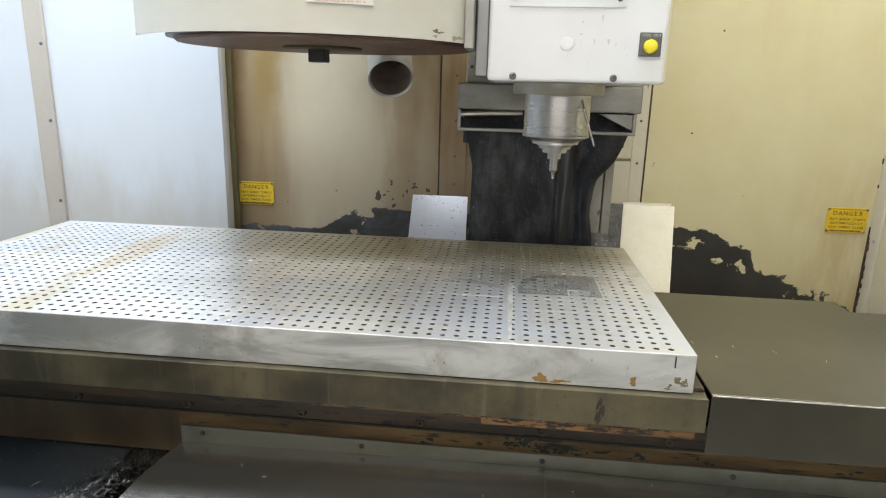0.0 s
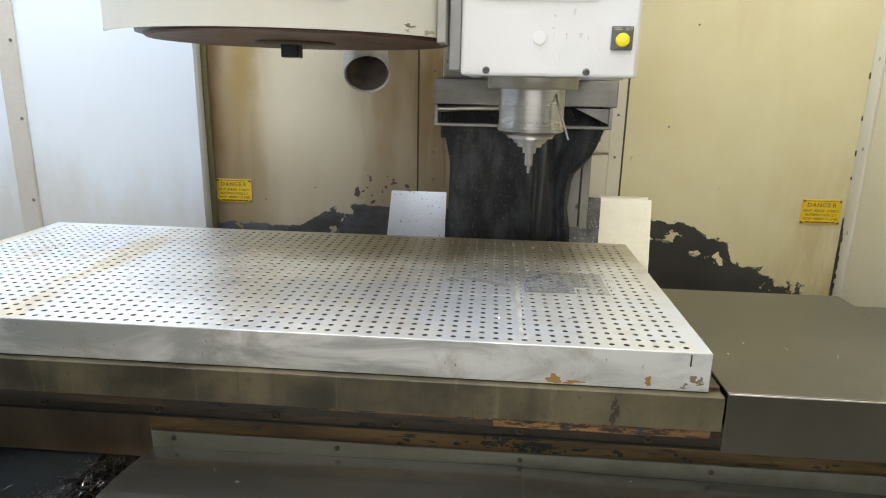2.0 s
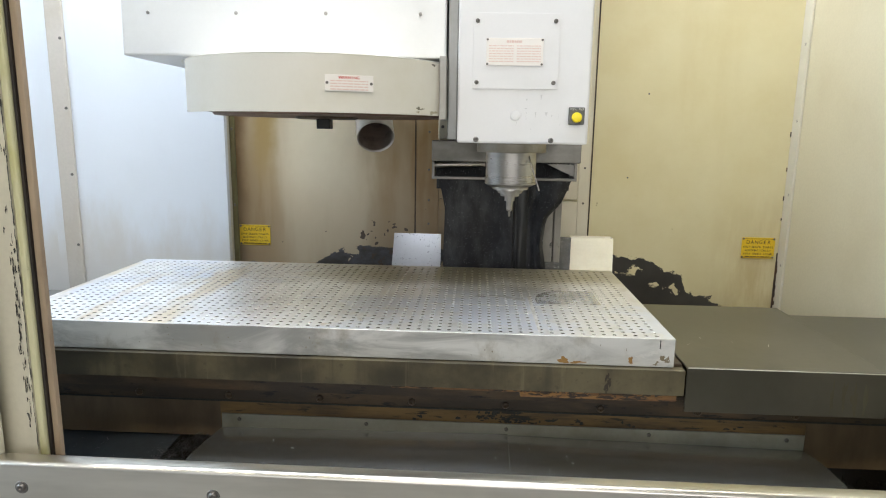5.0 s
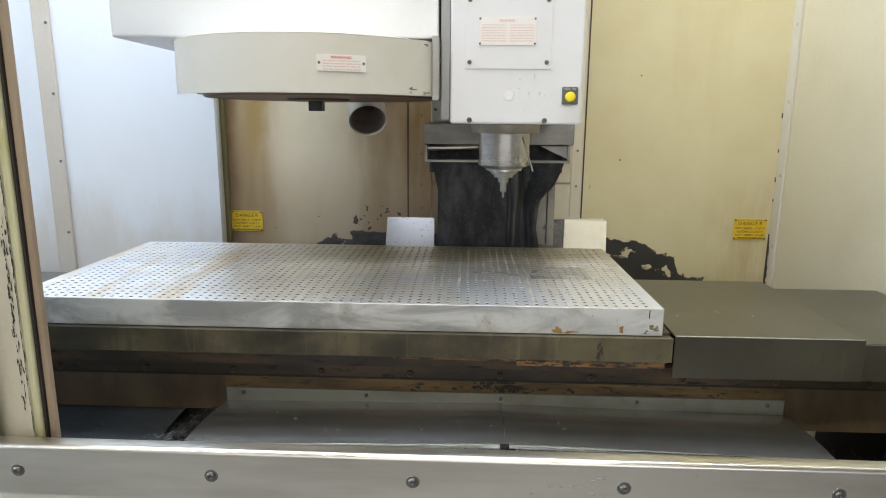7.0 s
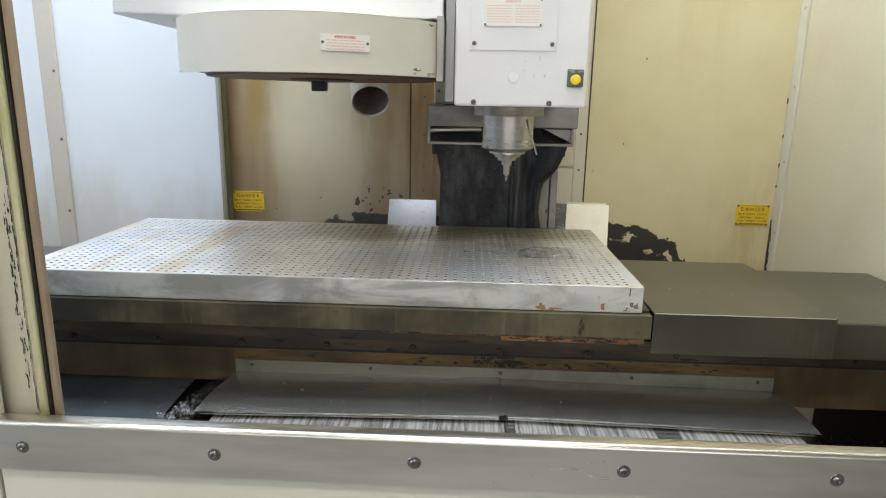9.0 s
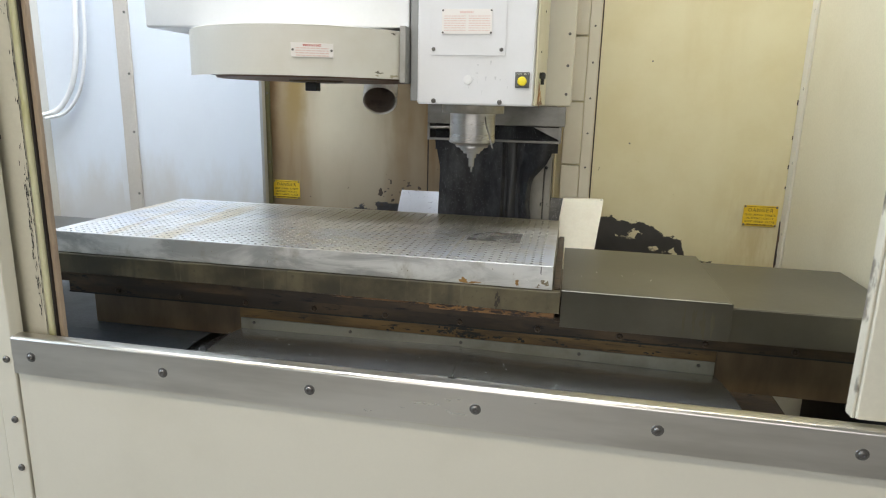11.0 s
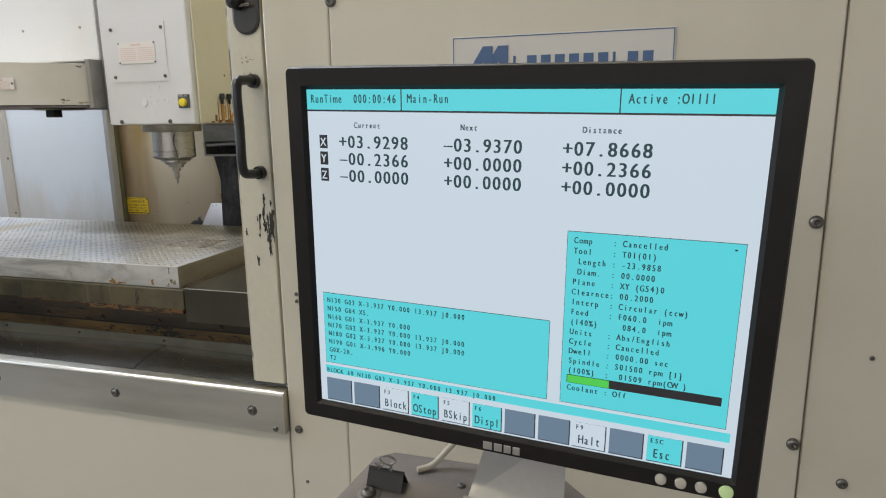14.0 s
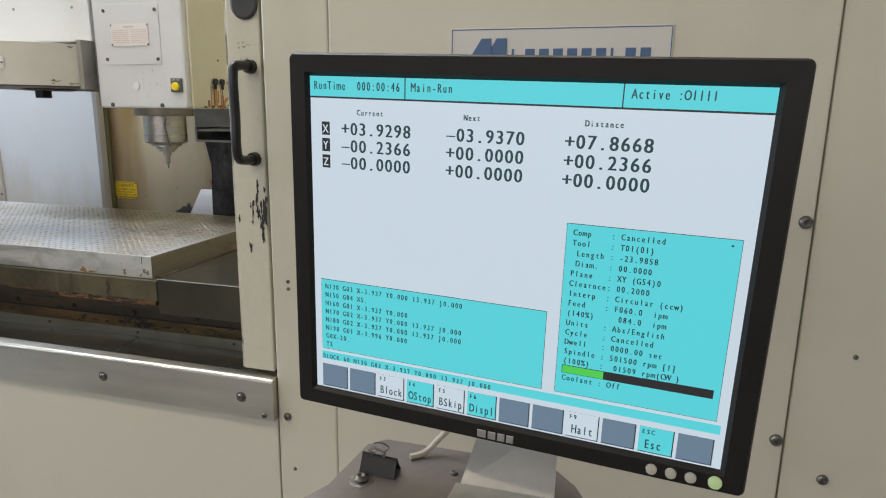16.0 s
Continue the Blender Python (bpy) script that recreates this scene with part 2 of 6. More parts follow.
def glyph(ch):
    if ch not in GLYPHS:
        cu = bpy.data.curves.new("letter", "FONT")
        cu.body, cu.size, cu.align_x = ch, 1.0, "CENTER"
        cu.resolution_u = 3
        ob = bpy.data.objects.new("letter", cu)
        scene.collection.objects.link(ob)
        me = bpy.data.meshes.new_from_object(ob.evaluated_get(bpy.context.evaluated_depsgraph_get()))
        GLYPHS[ch] = ([tuple(v.co) for v in me.vertices], [tuple(p.vertices) for p in me.polygons])
        bpy.data.objects.remove(ob)
        bpy.data.curves.remove(cu)
    return GLYPHS[ch]


def lettering(name, text, x, y, z, pitch, height, material, parent, squeeze=1.0, proud=0.0, bold=0.0):
    """One line of text in cells of one width, standing on the x-z plane at y, its left foot at x, z."""
    verts, faces = [], []
    for i, ch in enumerate(text):
        if ch == " ":
            continue
        vs, fs = glyph(ch)
        shifts = (0.0,) if not bold else (-bold, bold)
        for k, s in enumerate(shifts):
            n = len(verts)
            verts += [(x + (i + 0.5) * pitch + s + vx * height * 1.38 * squeeze, y - k * 0.00004, z + vy * height * 1.38) for vx, vy, _ in vs]
            faces += [tuple(n + q for q in f) for f in fs]
    me = bpy.data.meshes.new(name)
    o = ORIGIN[parent.name]
    me.from_pydata([(a - o.x, b - o.y, c - o.z) for a, b, c in verts], [], faces)
    me.materials.append(material)
    ob = new(name, me)
    ob.parent = parent
    ORIGIN[ob.name] = o
    return ob

# ---- the hall around the machine ----
structure("floor", box(-6, 6, -7, 5, -0.1, 0), CONCRETE, "grey worn concrete workshop floor", "floor")
bm = box(-6, -2.65, -7, 5, 4.4, 4.5)
box(0.85, 6, -7, 5, 4.4, 4.5, bm=bm)
box(-2.65, 0.85, -7, -0.15, 4.4, 4.5, bm=bm)
box(-2.65, 0.85, 2.15, 5, 4.4, 4.5, bm=bm)
structure("ceiling", bm, HALLWALL, "pale painted workshop ceiling with a roof light opening", "ceiling")
structure("wall_north", box(-6, 6, 5, 5.15, 0, 4.4), HALLWALL, "pale painted workshop wall behind the machine", "wall")
structure("wall_east", box(6, 6.15, -7, 5, 0, 4.4), HALLWALL, "pale painted workshop side wall", "wall")
bm = box(-6.15, -6, -7, 5, 0, 1.7)
box(-6.15, -6, -7, 5, 4.1, 4.4, bm=bm)
box(-6.15, -6, 1.6, 5, 1.7, 4.1, bm=bm)
box(-6.15, -6, -7, -4.0, 1.7, 4.1, bm=bm)
structure("wall_west", bm, HALLWALL, "pale painted workshop wall with a long window opening", "wall")
bm = box(-6, 6, -7.15, -7, 0, 2.0)
box(-6, 6, -7.15, -7, 4.0, 4.4, bm=bm)
box(-6, -4.2, -7.15, -7, 2.0, 4.0, bm=bm)
box(4.2, 6, -7.15, -7, 2.0, 4.0, bm=bm)
structure("wall_south", bm, HALLWALL, "pale painted workshop wall with a high window band", "wall")
LAMP = plain("tube_glow", (1.0, 0.95, 0.85), 0.5, 0, 2.5)
# fittings made up for the added tubes
for tx, ty, watts in FILL_TUBES:
    f = thing("added_ceiling_light", (tx, ty, 4.3), "white fluorescent ceiling light with two tubes, unseen and added as fill", "ceiling light", "hall lights")
    part("housing", box(tx - 0.7, tx + 0.7, ty - 0.1, ty + 0.1, 4.34, 4.4, 0.01), WHITE, f)
    for s in (-0.05, 0.05):
        part("lamp_tube", tube([(tx - 0.66, ty + s, 4.32), (tx + 0.66, ty + s, 4.32)], 0.016), LAMP, f)

# ---- the enclosure: back wall with stains, and side walls ----
m_wall, nt, b = nodes_of("stained_enclosure_paint")
tc = nt.nodes.new("ShaderNodeTexCoord")
sep = nt.nodes.new("ShaderNodeSeparateXYZ")
nt.links.new(tc.outputs["Object"], sep.inputs[0])
X, Y, Z = sep.outputs
v1 = coords(nt, (1, 1, 0.16))
v2 = coords(nt)
streak = noise_at(nt, v1, 4.5, 4, 0.55)
cloud = noise_at(nt, v2, 3.0, 5)
fine = noise_at(nt, v2, 120, 3)
leftpart = ramp(nt, calc(nt, "MULTIPLY", X, -1.0), -0.1, 0.12)
col = mix(nt, ramp(nt, cloud, 0.3, 0.75), (0.65, 0.592, 0.372), (0.60, 0.528, 0.305))
col = mix(nt, leftpart, col, (0.72, 0.64, 0.47))
# brown oil stains on the part left of the column, strongest beside the corner post
# the browning towards the column paints in the shade beside the duct
edge = calc(nt, "MAXIMUM", ramp(nt, calc(nt, "MULTIPLY", X, -1.0), 0.70, 1.0), calc(nt, "MULTIPLY", ramp(nt, X, -0.50, -0.20), 0.75))
low = ramp(nt, calc(nt, "MULTIPLY", Z, -1.0), -1.95, -1.15)
blotch = noise_at(nt, coords(nt, (1, 1, 0.7)), 1.7, 5, 0.6)
stain = calc(nt, "ADD", calc(nt, "MULTIPLY", low, 0.26), calc(nt, "MULTIPLY", ramp(nt, streak, 0.45, 0.62), 0.24))
stain = calc(nt, "ADD", stain, calc(nt, "ADD", calc(nt, "MULTIPLY", edge, 0.62), calc(nt, "MULTIPLY", ramp(nt, blotch, 0.40, 0.7), 0.22)))
stain = calc(nt, "MINIMUM", calc(nt, "MULTIPLY", leftpart, stain), 0.95)
col = mix(nt, stain, col, (0.245, 0.138, 0.040))
warp = calc(nt, "ADD", X, calc(nt, "MULTIPLY", calc(nt, "SUBTRACT", cloud, 0.5), 0.16))
band = calc(nt, "SUBTRACT", 1.0, ramp(nt, calc(nt, "ABSOLUTE", calc(nt, "ADD", warp, 0.885)), 0.01, 0.085))
band = calc(nt, "MULTIPLY", band, ramp(nt, Z, 1.22, 1.62))
col = mix(nt, calc(nt, "MULTIPLY", band, 0.85), col, (0.33, 0.215, 0.060))
rim_run = calc(nt, "MULTIPLY", ramp(nt, calc(nt, "MULTIPLY", warp, -1.0), 0.955, 1.03), 0.8)
col = mix(nt, rim_run, col, (0.16, 0.085, 0.025))
pale = calc(nt, "SUBTRACT", 1.0, ramp(nt, calc(nt, "ABSOLUTE", calc(nt, "ADD", warp, 0.66)), 0.04, 0.22))
col = mix(nt, calc(nt, "MULTIPLY", calc(nt, "MULTIPLY", pale, ramp(nt, Z, 1.15, 1.5)), 0.35), col, (0.78, 0.70, 0.52))
col = mix(nt, calc(nt, "MULTIPLY", calc(nt, "MULTIPLY", leftpart, ramp(nt, calc(nt, "MULTIPLY", Z, -1.0), -1.50, -1.08)), 0.5), col, (0.27, 0.218, 0.148))
# pale yellow drips on the right part
col = mix(nt, calc(nt, "MULTIPLY", ramp(nt, streak, 0.55, 0.72), 0.12), col, (0.45, 0.33, 0.12))
corner = calc(nt, "MULTIPLY", ramp(nt, X, 1.05, 1.47), calc(nt, "ADD", 0.15, ramp(nt, noise_at(nt, coords(nt, (1, 1, 0.22)), 7.5, 5, 0.65), 0.42, 0.66)))
col = mix(nt, calc(nt, "MULTIPLY", calc(nt, "MULTIPLY", corner, ramp(nt, calc(nt, "MULTIPLY", Z, -1.0), -1.5, -0.95)), 0.5), col, (0.36, 0.235, 0.08))
# bare, blackened steel where the paint has flaked away low down
flake = noise_at(nt, coords(nt, (1, 1, 1.6)), 9.0, 9, 0.68)
rim_r = calc(nt, "SUBTRACT", calc(nt, "MINIMUM", 1.085, calc(nt, "SUBTRACT", 1.085, calc(nt, "MULTIPLY", calc(nt, "SUBTRACT", X, 0.80), 0.40))), calc(nt, "MULTIPLY", ramp(nt, X, 1.045, 1.075), 0.055))
rim_l = calc(nt, "ADD", 0.99, calc(nt, "MULTIPLY", ramp(nt, X, -0.76, -0.45), 0.10))
isr = ramp(nt, X, 0.3, 0.31)
rim = calc(nt, "ADD", calc(nt, "MULTIPLY", isr, rim_r), calc(nt, "MULTIPLY", calc(nt, "SUBTRACT", 1.0, isr), rim_l))
edge_in = calc(nt, "SUBTRACT", calc(nt, "ADD", rim, calc(nt, "MULTIPLY", calc(nt, "SUBTRACT", flake, 0.5), calc(nt, "ADD", 0.08, calc(nt, "MULTIPLY", isr, 0.08)))), Z)
bare = ramp(nt, edge_in, 0.0, 0.006)
island = calc(nt, "MULTIPLY", ramp(nt, noise_at(nt, v2, 13, 5, 0.6), 0.60, 0.615), ramp(nt, edge_in, 0.11, 0.09))
keep = calc(nt, "MULTIPLY", bare, calc(nt, "SUBTRACT", 1.0, island))
shade = mix(nt, ramp(nt, cloud, 0.3, 0.7), (0.030, 0.027, 0.023), (0.058, 0.054, 0.047))
shade = mix(nt, calc(nt, "MULTIPLY", leftpart, ramp(nt, flake, 0.35, 0.65)), shade, (0.085, 0.088, 0.098))
col = mix(nt, keep, col, shade)
cluster = calc(nt, "MULTIPLY", ramp(nt, X, -0.50, -0.44), calc(nt, "MULTIPLY", ramp(nt, calc(nt, "MULTIPLY", X, -1.0), 0.20, 0.24), ramp(nt, calc(nt, "MULTIPLY", Z, -1.0), -1.225, -1.20)))
chips = ramp(nt, calc(nt, "ADD", noise_at(nt, v2, 24, 2), calc(nt, "MULTIPLY", cluster, 0.15)), 0.735, 0.75)
near_low = ramp(nt, calc(nt, "MULTIPLY", Z, -1.0), -1.42, -1.15)
col = mix(nt, calc(nt, "MULTIPLY", chips, near_low), col, (0.07, 0.05, 0.035))
nt.links.new(col, b.inputs["Base Color"])
b.inputs["Roughness"].default_value = 0.45
bp = add(nt, "ShaderNodeBump", Strength=0.12, Distance=0.002)
nt.links.new(calc(nt, "SUBTRACT", fine, calc(nt, "MULTIPLY", keep, 0.8)), bp.inputs["Height"])
nt.links.new(bp.outputs[0], b.inputs["Normal"])

wall_back = structure("wall_back", box(-1.06, 1.48, 1.955, 1.985, 0.3, 2.42), m_wall, "cream painted enclosure back wall stained brown with flaked black patches", "wall")
# sheet joints: raised strips and panels with open seams
part("corner_strip", box(-1.052, -1.030, 1.935, 1.955, 0.4, 2.42, 0.004), surface("green_brown_strip", (0.16, 0.14, 0.06), (0.10, 0.07, 0.03), 0.5, 0, 6, 80, 0.1), wall_back, "dark greenish brown strip")
part("seam_strip", box(-0.196, -0.19, 1.951, 1.9575, 0.4, 2.42), RAIL, wall_back, "dark open joint")
part("cover_strip", box(-0.188, -0.085, 1.948, 1.956, 0.4, 2.42, 0.002), m_wall, wall_back)
part("cover_strip", box(0.550, 0.600, 1.942, 1.956, 0.4, 2.42, 0.003), CREAM, wall_back)
part("seam_strip", box(0.603, 0.609, 1.951, 1.9575, 0.4, 2.42), RAIL, wall_back, "dark open joint")
for k in range(8):
    z0 = 0.45 + 0.291 * k
    part("panel", box(0.462, 0.547, 1.925, 1.945, z0 + 0.004, z0 + 0.287, 0.003), CREAM, wall_back, "cream panel with open joints")
    part("panel", box(-0.083, -0.03, 1.925, 1.945, z0 + 0.004, z0 + 0.287, 0.003), m_wall, wall_back)
for z in (1.27, 1.62, 1.95):
    bolt(wall_back, -1.040, 1.935, z, 0.006)
for z in (1.20, 1.31, 1.45, 1.62, 1.9):
    bolt(wall_back, -0.13, 1.948, z, 0.005)
for z in (1.15, 1.31, 1.47, 1.63, 1.79, 1.95):
    bolt(wall_back, 0.575, 1.942, z, 0.005)
bolt(wall_back, 0.84, 1.955, 1.80, 0.004)
bolt(wall_back, 0.77, 1.955, 1.43, 0.004)

SIDEW = surface("yellowed_cream_paint", (0.62, 0.57, 0.41), (0.56, 0.50, 0.34), 0.42, 0, 1.6, 110, 0.05)
wall_right = structure("wall_right", box(1.48, 1.51, 0.12, 1.985, 0.3, 2.42), SIDEW, "cream painted enclosure side wall", "wall")
part("corner_flange", box(1.468, 1.48, 1.89, 1.955, 0.4, 2.42, 0.003), FRONT, wall_right)
for z in (1.05, 1.37, 1.69, 2.01):
    bolt(wall_right, 1.468, 1.915, z, 0.007, "x")
EDGE_RUST = surface("rusty_black", (0.03, 0.02, 0.015), (0.20, 0.10, 0.04), 0.6, 0, 14, 90, 0.3)
rng = random.Random(77)
for k in range(26):
    z0 = 0.62 + 0.0185 * k
    w = (0.017 if k < 24 else 0.008) * rng.uniform(0.45, 1.15)
    part("chipped_edge", box(1.4630, 1.4674, 1.953 - w, 1.954, z0, z0 + 0.0184, 0.001), EDGE_RUST, wall_right, "blackened rusty corner")
for z0 in (1.25, 1.34, 1.47, 1.62):
    part("chipped_edge", box(1.4636, 1.4674, 1.948, 1.954, z0, z0 + rng.uniform(0.008, 0.03), 0.001), EDGE_RUST, wall_right, "blackened rusty corner")

wall_left_back = structure("wall_left_back", box(-1.86, -1.042, 1.855, 1.885, 0.3, 2.42), PALE, "pale enclosure panel with blue daylight tint in its paint", "wall")
part("return_edge", box(-1.060, -1.0525, 1.885, 1.954, 0.3, 2.42), CREAM, wall_left_back)
part("joint_flange", box(-1.815, -1.737, 1.838, 1.855, 0.3, 2.42, 0.004), surface("beige_strip", (0.50, 0.46, 0.40), (0.44, 0.39, 0.31), 0.45, 0, 4, 90, 0.05), wall_left_back, "narrow joint strip with screws")
for z in (1.08, 1.405, 1.70, 2.0):
    bolt(wall_left_back, -1.752, 1.838, z, 0.007)
# pale paint dimmed and blued here to offset the near window lamp
DIMMED_PALE = surface("dimmed_pillar_paint", (0.50, 0.53, 0.57), (0.44, 0.46, 0.48), 0.42, 0, 2.2, 100, 0.04, (1, 1, 0.4), fleck=0.1)
wall_left = structure("wall_left", box(-2.30, -1.86, 1.885, 1.915, 0.3, 2.42), PALE, "pale daylight-tinted enclosure panel in the far corner", "wall")
bm = box(-2.66, -2.30, 1.80, 1.93, 0.3, 2.42, 0.01)
post = part("corner_post", bm, surface("grey_cream_paint", (0.56, 0.54, 0.48), (0.46, 0.41, 0.31), 0.45, 0, 2.5, 90, 0.05, (1, 1, 0.5), fleck=0.1), wall_left, "cream painted corner post")
for z in (1.0, 1.3, 1.5, 1.9, 2.2):
    bolt(wall_left, -2.735, 1.68, z, 0.008)
part("corner_pillar", box(-2.95, -2.665, 1.68, 1.93, 0.3, 2.42, 0.01), DIMMED_PALE, wall_left, "pale painted corner pillar with screws")
wall_side_left = structure("wall_side_left", box(-2.80, -2.77, 0.10, 1.80, 0.3, 2.42), DIMMED_PALE, "pale painted side wall of the enclosure", "wall")
for y0, y1 in ((1.05, 1.72), (0.25, 0.95)):
    part("side_panel", box(-2.77, -2.755, y0, y1, 1.02, 1.86, 0.004), DIMMED_PALE, wall_side_left)
    part("side_panel", box(-2.77, -2.755, y0, y1, 1.92, 2.6, 0.004), DIMMED_PALE, wall_side_left)
# dark sheets added to stand for the shade low in the enclosure
SHADE_SHEET = surface("low_shade_sheet", (0.030, 0.030, 0.029), (0.018, 0.016, 0.013), 0.55, 0.1, 4, 80, 0.15)
part("shade_sheet", box(1.471, 1.4795, 0.12, 1.40, 0.34, 0.80, 0.001), SHADE_SHEET, wall_right, "dark sheet added as shade low on the wall")
part("shade_sheet", box(-2.769, -2.760, 0.12, 1.67, 0.34, 0.80, 0.001), SHADE_SHEET, wall_side_left, "dark sheet added as shade low on the wall")
part("shade_sheet", box(-1.86, -1.07, 1.828, 1.837, 0.34, 0.86, 0.001), SHADE_SHEET, wall_left_back, "dark sheet added as shade low on the wall")
structure("enclosure_pan", box(-2.8, 1.48, 0.06, 1.95, 0.30, 0.33), RAIL, "dark oily floor pan of the machine enclosure", "pan")

# ---- front of the machine ----
front = structure("front_panel", box(-0.742, 1.1293, 0.016, 0.045, 0.612, 0.956, 0.002), FRONT, "cream painted sheet metal front panel below the door sill", "panel")
part("bottom_flange", box(-0.679, 1.1293, 0.008, 0.045, 0.560, 0.611, 0.002), FRONT, front)
for k in range(13):
    bolt(front, -0.663 + 0.1445 * k, 0.008, 0.592, 0.0068)
bm = bmesh.new()
prof = [(0.004, 0.956), (0.0, 0.958), (0.0, 1.040)] + [(0.009 - 0.009 * math.cos(k * math.pi / 12), 1.040 + 0.009 * math.sin(k * math.pi / 12)) for k in range(1, 7)] + [(0.030, 1.0495), (0.0335, 1.0475), (0.0335, 0.985), (0.030, 0.985), (0.030, 1.044), (0.006, 1.037), (0.006, 0.956)]
ends = [[bm.verts.new((x, y, z)) for y, z in prof] for x in (-0.735, 1.1293)]
for k in range(len(prof)):
    q = (k + 1) % len(prof)
    bm.faces.new((ends[0][k], ends[0][q], ends[1][q], ends[1][k]))
bm.faces.new(ends[0]), bm.faces.new(list(reversed(ends[1])))
bmesh.ops.recalc_face_normals(bm, faces=bm.faces)
sill = structure("door_sill", bm, INOX, "brushed stainless steel door sill with socket screws", "sill")
for f in sill.data.polygons:
    f.use_smooth = True
sill.data.set_sharp_from_angle(angle=radians(35))
for x in (-0.684, -0.345, 0.0, 0.353, 0.703, 1.055):
    bolt(sill, x, 0.0, 1.003, 0.0082)
    part("washer", lathe([(0.0118, 0), (0.011, 0.0012)], 20, pose(x, 0.0, 1.003, 90, 0, 0)), BOLT, sill)
bolt(sill, 1.108, 0.0, 0.968, 0.006)
part("end_cap", box(1.1245, 1.1292, 0.0012, 0.0330, 0.958, 1.0465, 0.001), INOX, sill)
part("door_track", box(-1.7, 1.12, 0.0465, 0.112, 0.980, 0.9995, 0.002), RAIL, sill, "dark sliding door track")
# columns and panels beside the opening
bm = box(1.130, 1.264, 0.018, 0.05, 0.555, 2.42, 0.004)
right_column = structure("front_column_right", bm, FRONT, "cream painted front column beside the sliding door", "panel")
part("return_edge", box(1.122, 1.1292, 0.036, 0.11, 1.054, 2.42, 0.002), FRONT, right_column)
for z in (0.964, 0.69):
    bolt(right_column, 1.152, 0.018, z, 0.009)
for z in (0.845, 1.243, 1.258):
    bolt(right_column, 1.165, 0.018, z, 0.004)
right_panel = structure("front_panel_right", box(1.267, 2.083, 0.014, 0.045, 0.555, 2.42, 0.003), FRONT, "large cream painted front panel with screws along its edges", "panel")
for z in (0.69, 1.062, 1.433, 1.803, 2.17):
    bolt(right_panel, 1.272, 0.014, z, 0.0105)
    bolt(right_panel, 2.0715, 0.014, z, 0.0105)
outer_panel = structure("front_panel_outer", box(2.086, 3.0, 0.018, 0.045, 0.3, 2.42, 0.003), FRONT, "cream painted outer front panel", "panel")
bolt(outer_panel, 2.15, 0.018, 1.0, 0.009)
bolt(outer_panel, 2.17, 0.018, 1.22, 0.004)
left_column = structure("front_column_left", box(-0.80, -0.746, 0.012, 0.05, 0.60, 2.42, 0.003), FRONT, "cream painted front column beside the left door", "panel")
for z in (0.60 + 0.10, 0.829, 0.985):
    bolt(left_column, -0.765, 0.012, z, 0.009)
left_panel = structure("front_panel_left", box(-2.8, -0.803, 0.016, 0.045, 0.60, 2.42, 0.003), FRONT, "cream painted left front panel", "panel")
part("bottom_flange", box(-2.8, -0.6815, 0.009, 0.045, 0.560, 0.598, 0.002), FRONT, left_panel)
for k in range(5):
    bolt(left_panel, -0.83 - 0.1445 * k, 0.009, 0.586, 0.007)
# below the front: support leg, coolant tank
# base stretched to the left as a dark block for the shade underneath
structure("dark_base_block", box(-2.7, 2.42, 0.80, 1.9, 0.0, 0.299), RAIL, "dark machine base widened to stand for shade below", "base")
leg = thing("frame_leg", (-0.59, 0.09, 0), "cream painted frame leg under the machine front", "leg")
part("post", box(-0.632, -0.548, 0.09, 0.16, 0.0, 0.552, 0.004), CREAM, leg)
tank = thing("coolant_tank", (0.2, 0.4, 0), "pale blue grey painted coolant tank under the machine", "tank")
part("tank_wall", box(-0.54, 1.2, 0.095, 0.75, 0.02, 0.53, 0.01), surface("blue_grey_paint", (0.38, 0.43, 0.47), (0.30, 0.33, 0.35), 0.5, 0, 3, 90, 0.05), tank)
part("tank_lid", box(-0.545, 1.21, 0.092, 0.76, 0.53, 0.545, 0.003), SHEET, tank)
motor = thing("pump_motor", (-1.11, 0.4, 0), "grey pump motor beside the coolant tank", "motor")
part("motor_body", lathe([(0.050, 0.0), (0.058, 0.012), (0.060, 0.22), (0.04, 0.25)], 24, pose(-1.115, 0.30, 0.272, -90, 0, 0)), surface("grey_motor_paint", (0.46, 0.46, 0.45), (0.34, 0.34, 0.33), 0.45, 0, 12, 90, 0.1), motor, smooth=True)
part("terminal_box", box(-1.052, -0.965, 0.34, 0.46, 0.18, 0.32, 0.006), RAIL, motor)
part("mount", box(-1.165, -1.0, 0.34, 0.50, 0.0, 0.213, 0.004), RAIL, motor)
plank = thing("timber_block", (-1.6, 0.45, 0.0), "stained brown timber block lying on the floor", "timber")
# made-up plinth in place of the dark floor below the block
part("dark_plinth", box(-2.1, -1.40, 0.44, 0.51, 0.0, 0.0645, 0.004), RAIL, plank, "dark plinth added under the block")
part("block", box(-2.2, -1.325, 0.42, 0.52, 0.065, 0.142, 0.006), surface("old_timber", (0.66, 0.49, 0.20), (0.48, 0.33, 0.12), 0.6, 0, 4, 50, 0.3, (1, 6, 6)), plank)

# ---- doors ----
DOORPAINT = surface("door_cream_paint", (0.60, 0.57, 0.46), (0.52, 0.48, 0.37), 0.42, 0, 3, 100, 0.06, (1, 1, 1), (0.5, 0.85), (0.03, 0.03, 0.03), (0.715, 0.73))
WORN = surface("worn_door_edge", (0.55, 0.53, 0.34), (0.44, 0.42, 0.18), 0.5, 0, 14, 90, 0.2, (1, 1, 0.3), (0.46, 0.66), (0.05, 0.06, 0.02), (0.655, 0.675))
GREYGLASS = plain("door_window", (0.35, 0.42, 0.48), 0.12)


